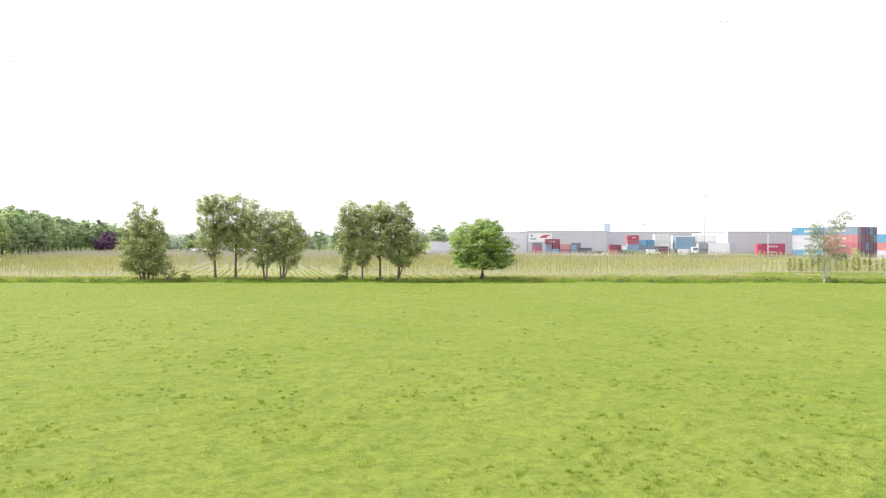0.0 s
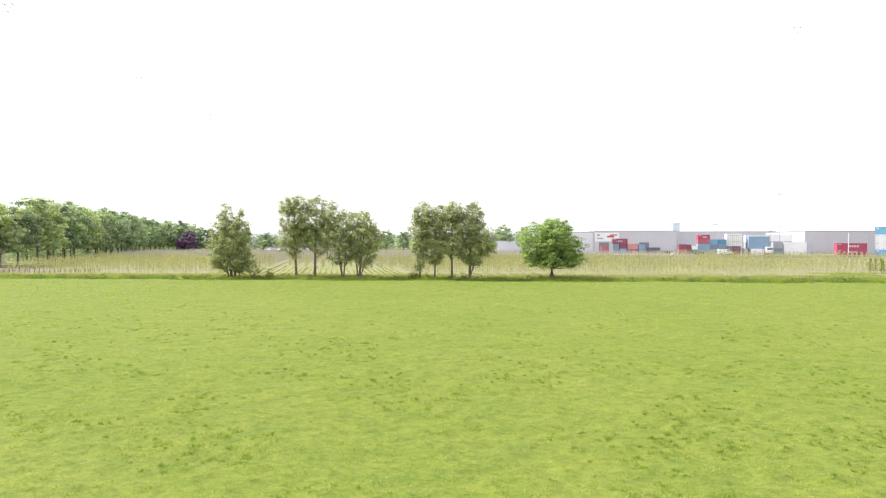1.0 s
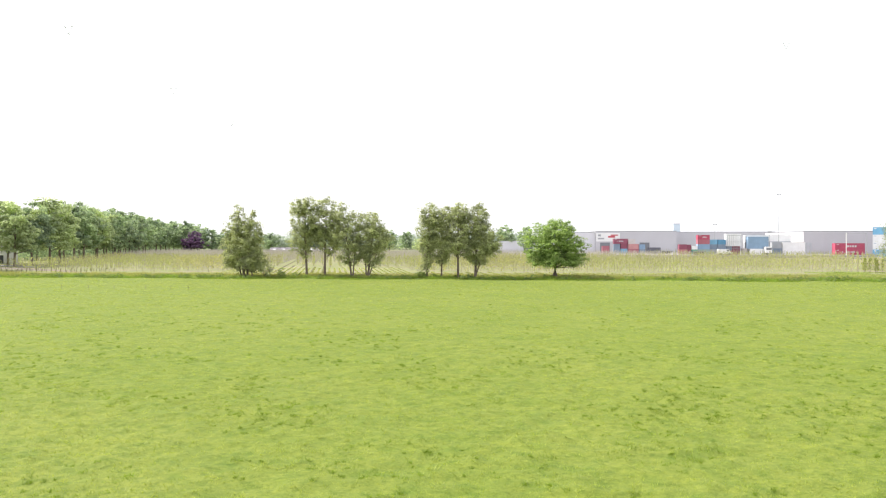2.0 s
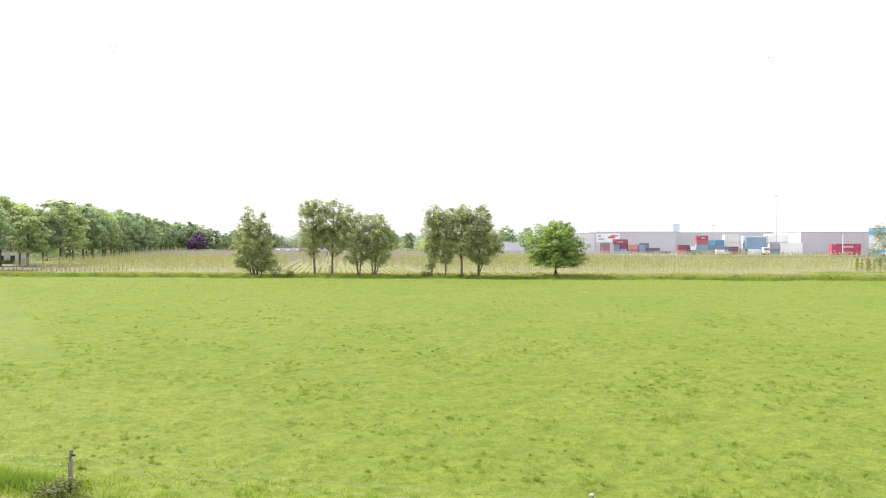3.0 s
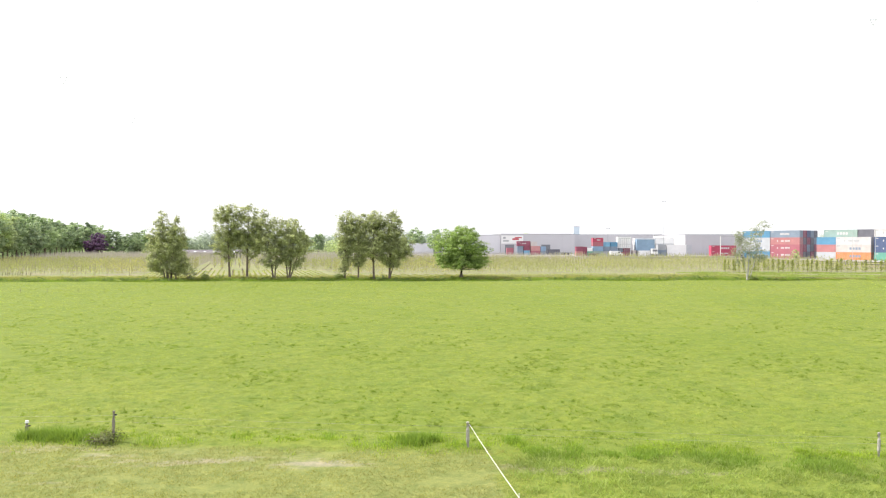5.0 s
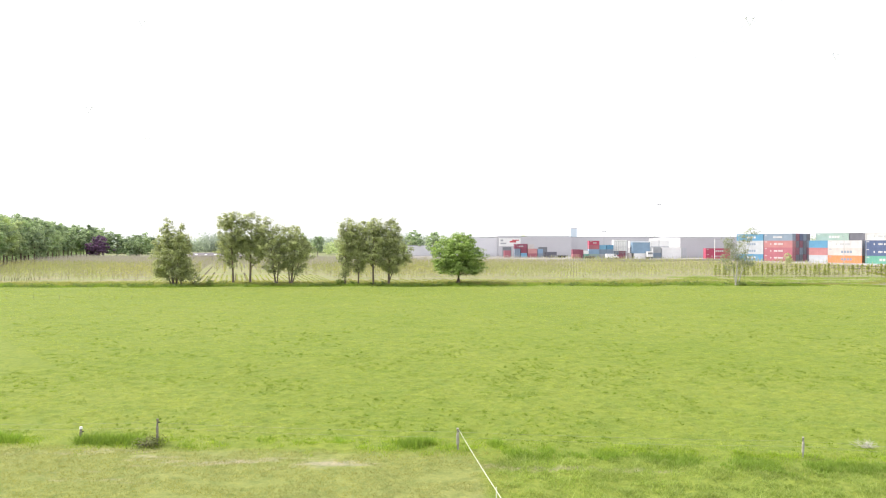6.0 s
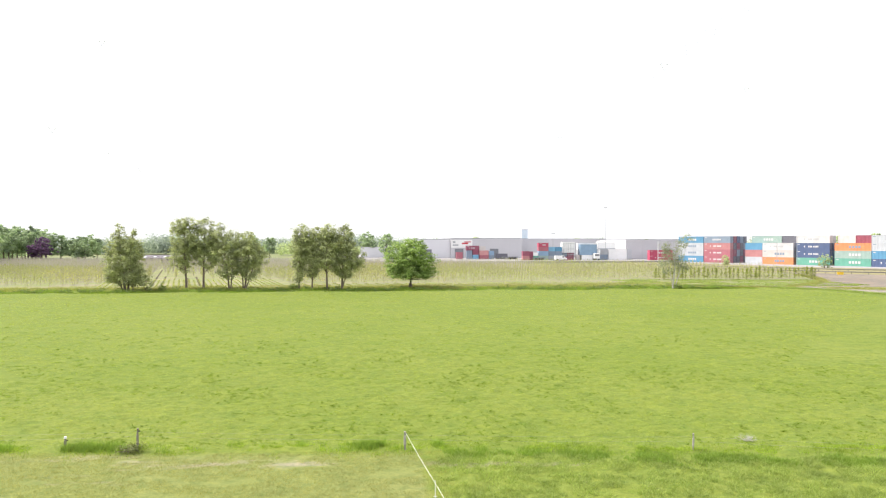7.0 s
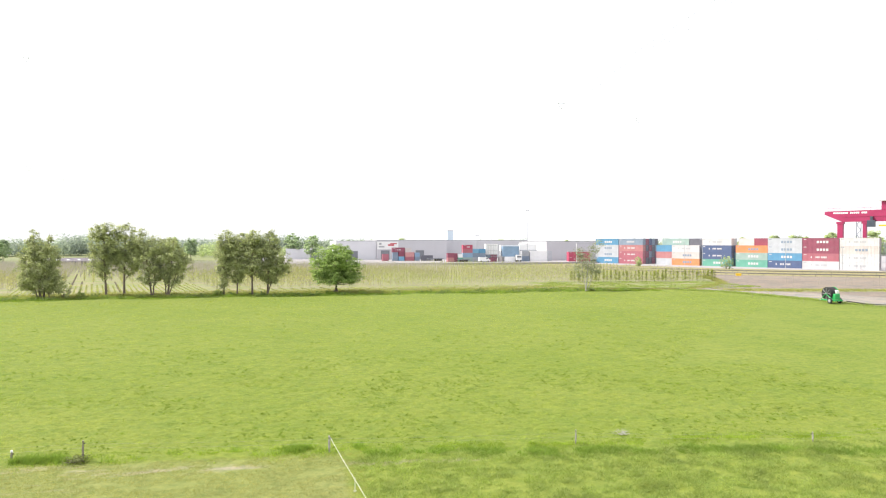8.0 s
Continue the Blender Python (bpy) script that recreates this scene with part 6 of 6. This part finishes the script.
pts, cs, aim = crown_points(lobes, 26000, g1, 0.24, 16)
M_NETTLE = foliage("nettle_leaves", (0.12, 0.19, 0.055), (0.26, 0.34, 0.12), (1.0, 1.0, 0.6), 0.35, 0.6, 0.3)
v, f = leaf_quads(pts, 0.16, g1, 0.0, 0.36, aim)
tagged(new("nettle_clumps", soup("nettle_clumps", v, f, M_NETTLE)), "low leafy clumps of nettles and dock along the ditch", "weeds", "", "stuff")
xy = band(9000, -130, 66, lambda x: EDGE(x) + 4.0, 2.2, g1, 0.12, -0.1)
v, f = blades(xy, g1.uniform(0.12, 0.42, len(xy)), 0.07, 7, g1, 0.3, None, 0.8)
tagged(new("field_margin_grass", soup("field_margin_grass", v, f, M_DRYGRASS)), "dry tufted grass on the nursery's margin", "grass", "", "stuff")
x = g1.uniform(52, 101, 5200)
y = EDGE(x) + 1.5 + g1.uniform(0, 1, 5200) ** 1.3 * (near_edge(x) - EDGE(x))
keep = np.array([noise.noise((p * 0.16, q * 0.3, 5.0)) for p, q in zip(x, y)]) > -0.12
xy = np.stack([x[keep], y[keep]], 1)
v, f = blades(xy, g1.uniform(0.08, 0.3, len(xy)), 0.07, 8, g1, 0.35, np.full(len(xy), 0.03), 0.8)
tagged(new("field_margin_grass", soup("field_margin_grass", v, f, M_ROUGH)), "dull tufted grass before the nursery's corner", "grass", "", "stuff")
x = g1.uniform(86, 134, 1500)
y = np.interp(x, [86, 100, 114, 134], [95.5, 91.5, 88.5, 78]) + g1.normal(size=1500) * 2.0
v, f = blades(np.stack([x, y], 1), g1.uniform(0.12, 0.4, len(x)), 0.07, 8, g1, 0.3, np.full(len(x), 0.04), 0.8)
tagged(new("weeds", soup("weeds", v, f, M_DRYGRASS)), "low dull weeds on the bare field", "weeds", "", "stuff")
for ex, ey, n_, mat_, words in (([82, 90, 101, 110, 116], [100.5, 107, 117, 133, 148], 1100, M_DRYGRASS, "dry grass tufts along the nursery's ragged end"), ([78, 83.5, 86, 87.6, 92, 96], [99, 92, 80, 66, 26, 0], 3200, M_ROUGH, "grass tufts along the track's ragged edge")):
    s = g1.uniform(0, 1, n_) * (len(ex) - 1)
    x = np.interp(s, range(len(ex)), ex) + g1.normal(size=n_) * 0.8
    y = np.interp(s, range(len(ex)), ey) + g1.normal(size=n_) * 0.8
    v, f = blades(np.stack([x, y], 1), g1.uniform(0.08, 0.30, n_), 0.06, 9, g1, 0.3, np.full(n_, 0.03), 0.8)
    tagged(new("edge_grass", soup("edge_grass", v, f, mat_)), words, "grass", "", "stuff")
for k in range(16):
    stake = new("field_stake", soup("field_stake", *(lambda vv, ff: (limb(vv, ff, [(0, 0, -0.1), (0, 0, 1.0), (0.02, 0, 2.2)], [0.035, 0.03, 0.025], 5), (vv, ff))[1])([], []), M_STEM))
    stake.matrix_basis = pose(112 + k * 2.4 + (k % 3) * 0.5, 108 - k * 1.7 + (k % 2) * 3.0, 0)
    tagged(stake, "thin pale wooden stake standing in the bare field", "stake", "field stakes")
M_BRAMBLE = foliage("bramble_leaves", (0.12, 0.16, 0.05), (0.27, 0.29, 0.12), (1.0, 0.95, 0.6), 0.35, 1.5, 0.3)
bush(-11.6, 2.85, 0.42, 0.26, "tangle of bramble at the foot of a fence post", M_BRAMBLE, 15, 900, 0.055)

twigs = thing("brushwood", pose(14.7, 2.5, level(14.7, 2.5)), "small heap of pale bleached twigs in the grass", "brushwood")
gt = np.random.default_rng(91)
for k in range(34):              # forked, bent sticks lying over one another
    a, ln, base = gt.uniform(0, 2 * math.pi), gt.uniform(0.15, 0.42), gt.normal(0, 0.13, 2)
    mid = (base[0] + ln * 0.55 * math.cos(a), base[1] + ln * 0.55 * math.sin(a), gt.uniform(0.05, 0.16))
    tips = [(base[0] + ln * math.cos(a + q), base[1] + ln * math.sin(a + q), mid[2] + gt.uniform(-0.03, 0.14)) for q in (-0.35, 0.4)]
    part("twig", (rods([((base[0], base[1], 0.02), mid, 0.008, 0.006)] + [(mid, tip, 0.005, 0.002) for tip in tips], 5), M_BIRCHBARK), twigs)

# ---- overhead conductors: bundles of three thin wires with triangular spacers ----
M_CABLE = surface("dull_aluminium_cable", (0.30, 0.31, 0.32), 0.1, 2.0, 20.0, 0.6, 0.4, 0)
M_SPACER = surface("weathered_alloy", (0.55, 0.56, 0.58), 0.1, 2.0, 20.0, 0.6, 0.2, 0)
SIDE = 0.22
TRI = [(-SIDE, 0.13), (SIDE, 0.13), (0.0, -0.25)]
for name_x, y_ref, z_ref, slope, first_y in ((-25.4, 27.6, 17.3, -0.104, 27.6), (17.0, 13.7, 19.6, 0.066, 13.7), (26.5, 25.4, 21.1, 0.066, 25.4), (-25.2, 36.6, 26.4, -0.104, 36.6)):
    x_ref = {17.0: 15.9, 26.5: 28.1}.get(name_x, name_x)
    line = thing("power_line", pose(x_ref, y_ref, z_ref), "bundle of three thin overhead power cables with spacers", "power line", "overhead power lines", "structure")
    sag = lambda y: 0.00022 * (y - 10) ** 2
    for dx, dz in TRI:
        v, f = [], []
        ys = list(range(-140, 200, 20))
        limb(v, f, [(dx + slope * y, y, dz + sag(y)) for y in ys], [0.005] * len(ys), 5)
        part("cable", soup("cable", v, f, M_CABLE), line)
    for y in {-25.4: (0.0, 14.4, 28.8), 17.0: (0.0, 29.0)}.get(name_x, (0.0,)):
        sp = rods([((a[0], 0, a[1]), (q[0], 0, q[1]), 0.013) for a, q in zip(TRI, TRI[1:] + TRI[:1])] + [((a[0], -0.09, a[1]), (a[0], 0.09, a[1]), 0.02) for a in TRI], 6)
        part("spacer", (sp, M_SPACER), line, "grey triangular spacer", pose(slope * y, y, sag(y)))
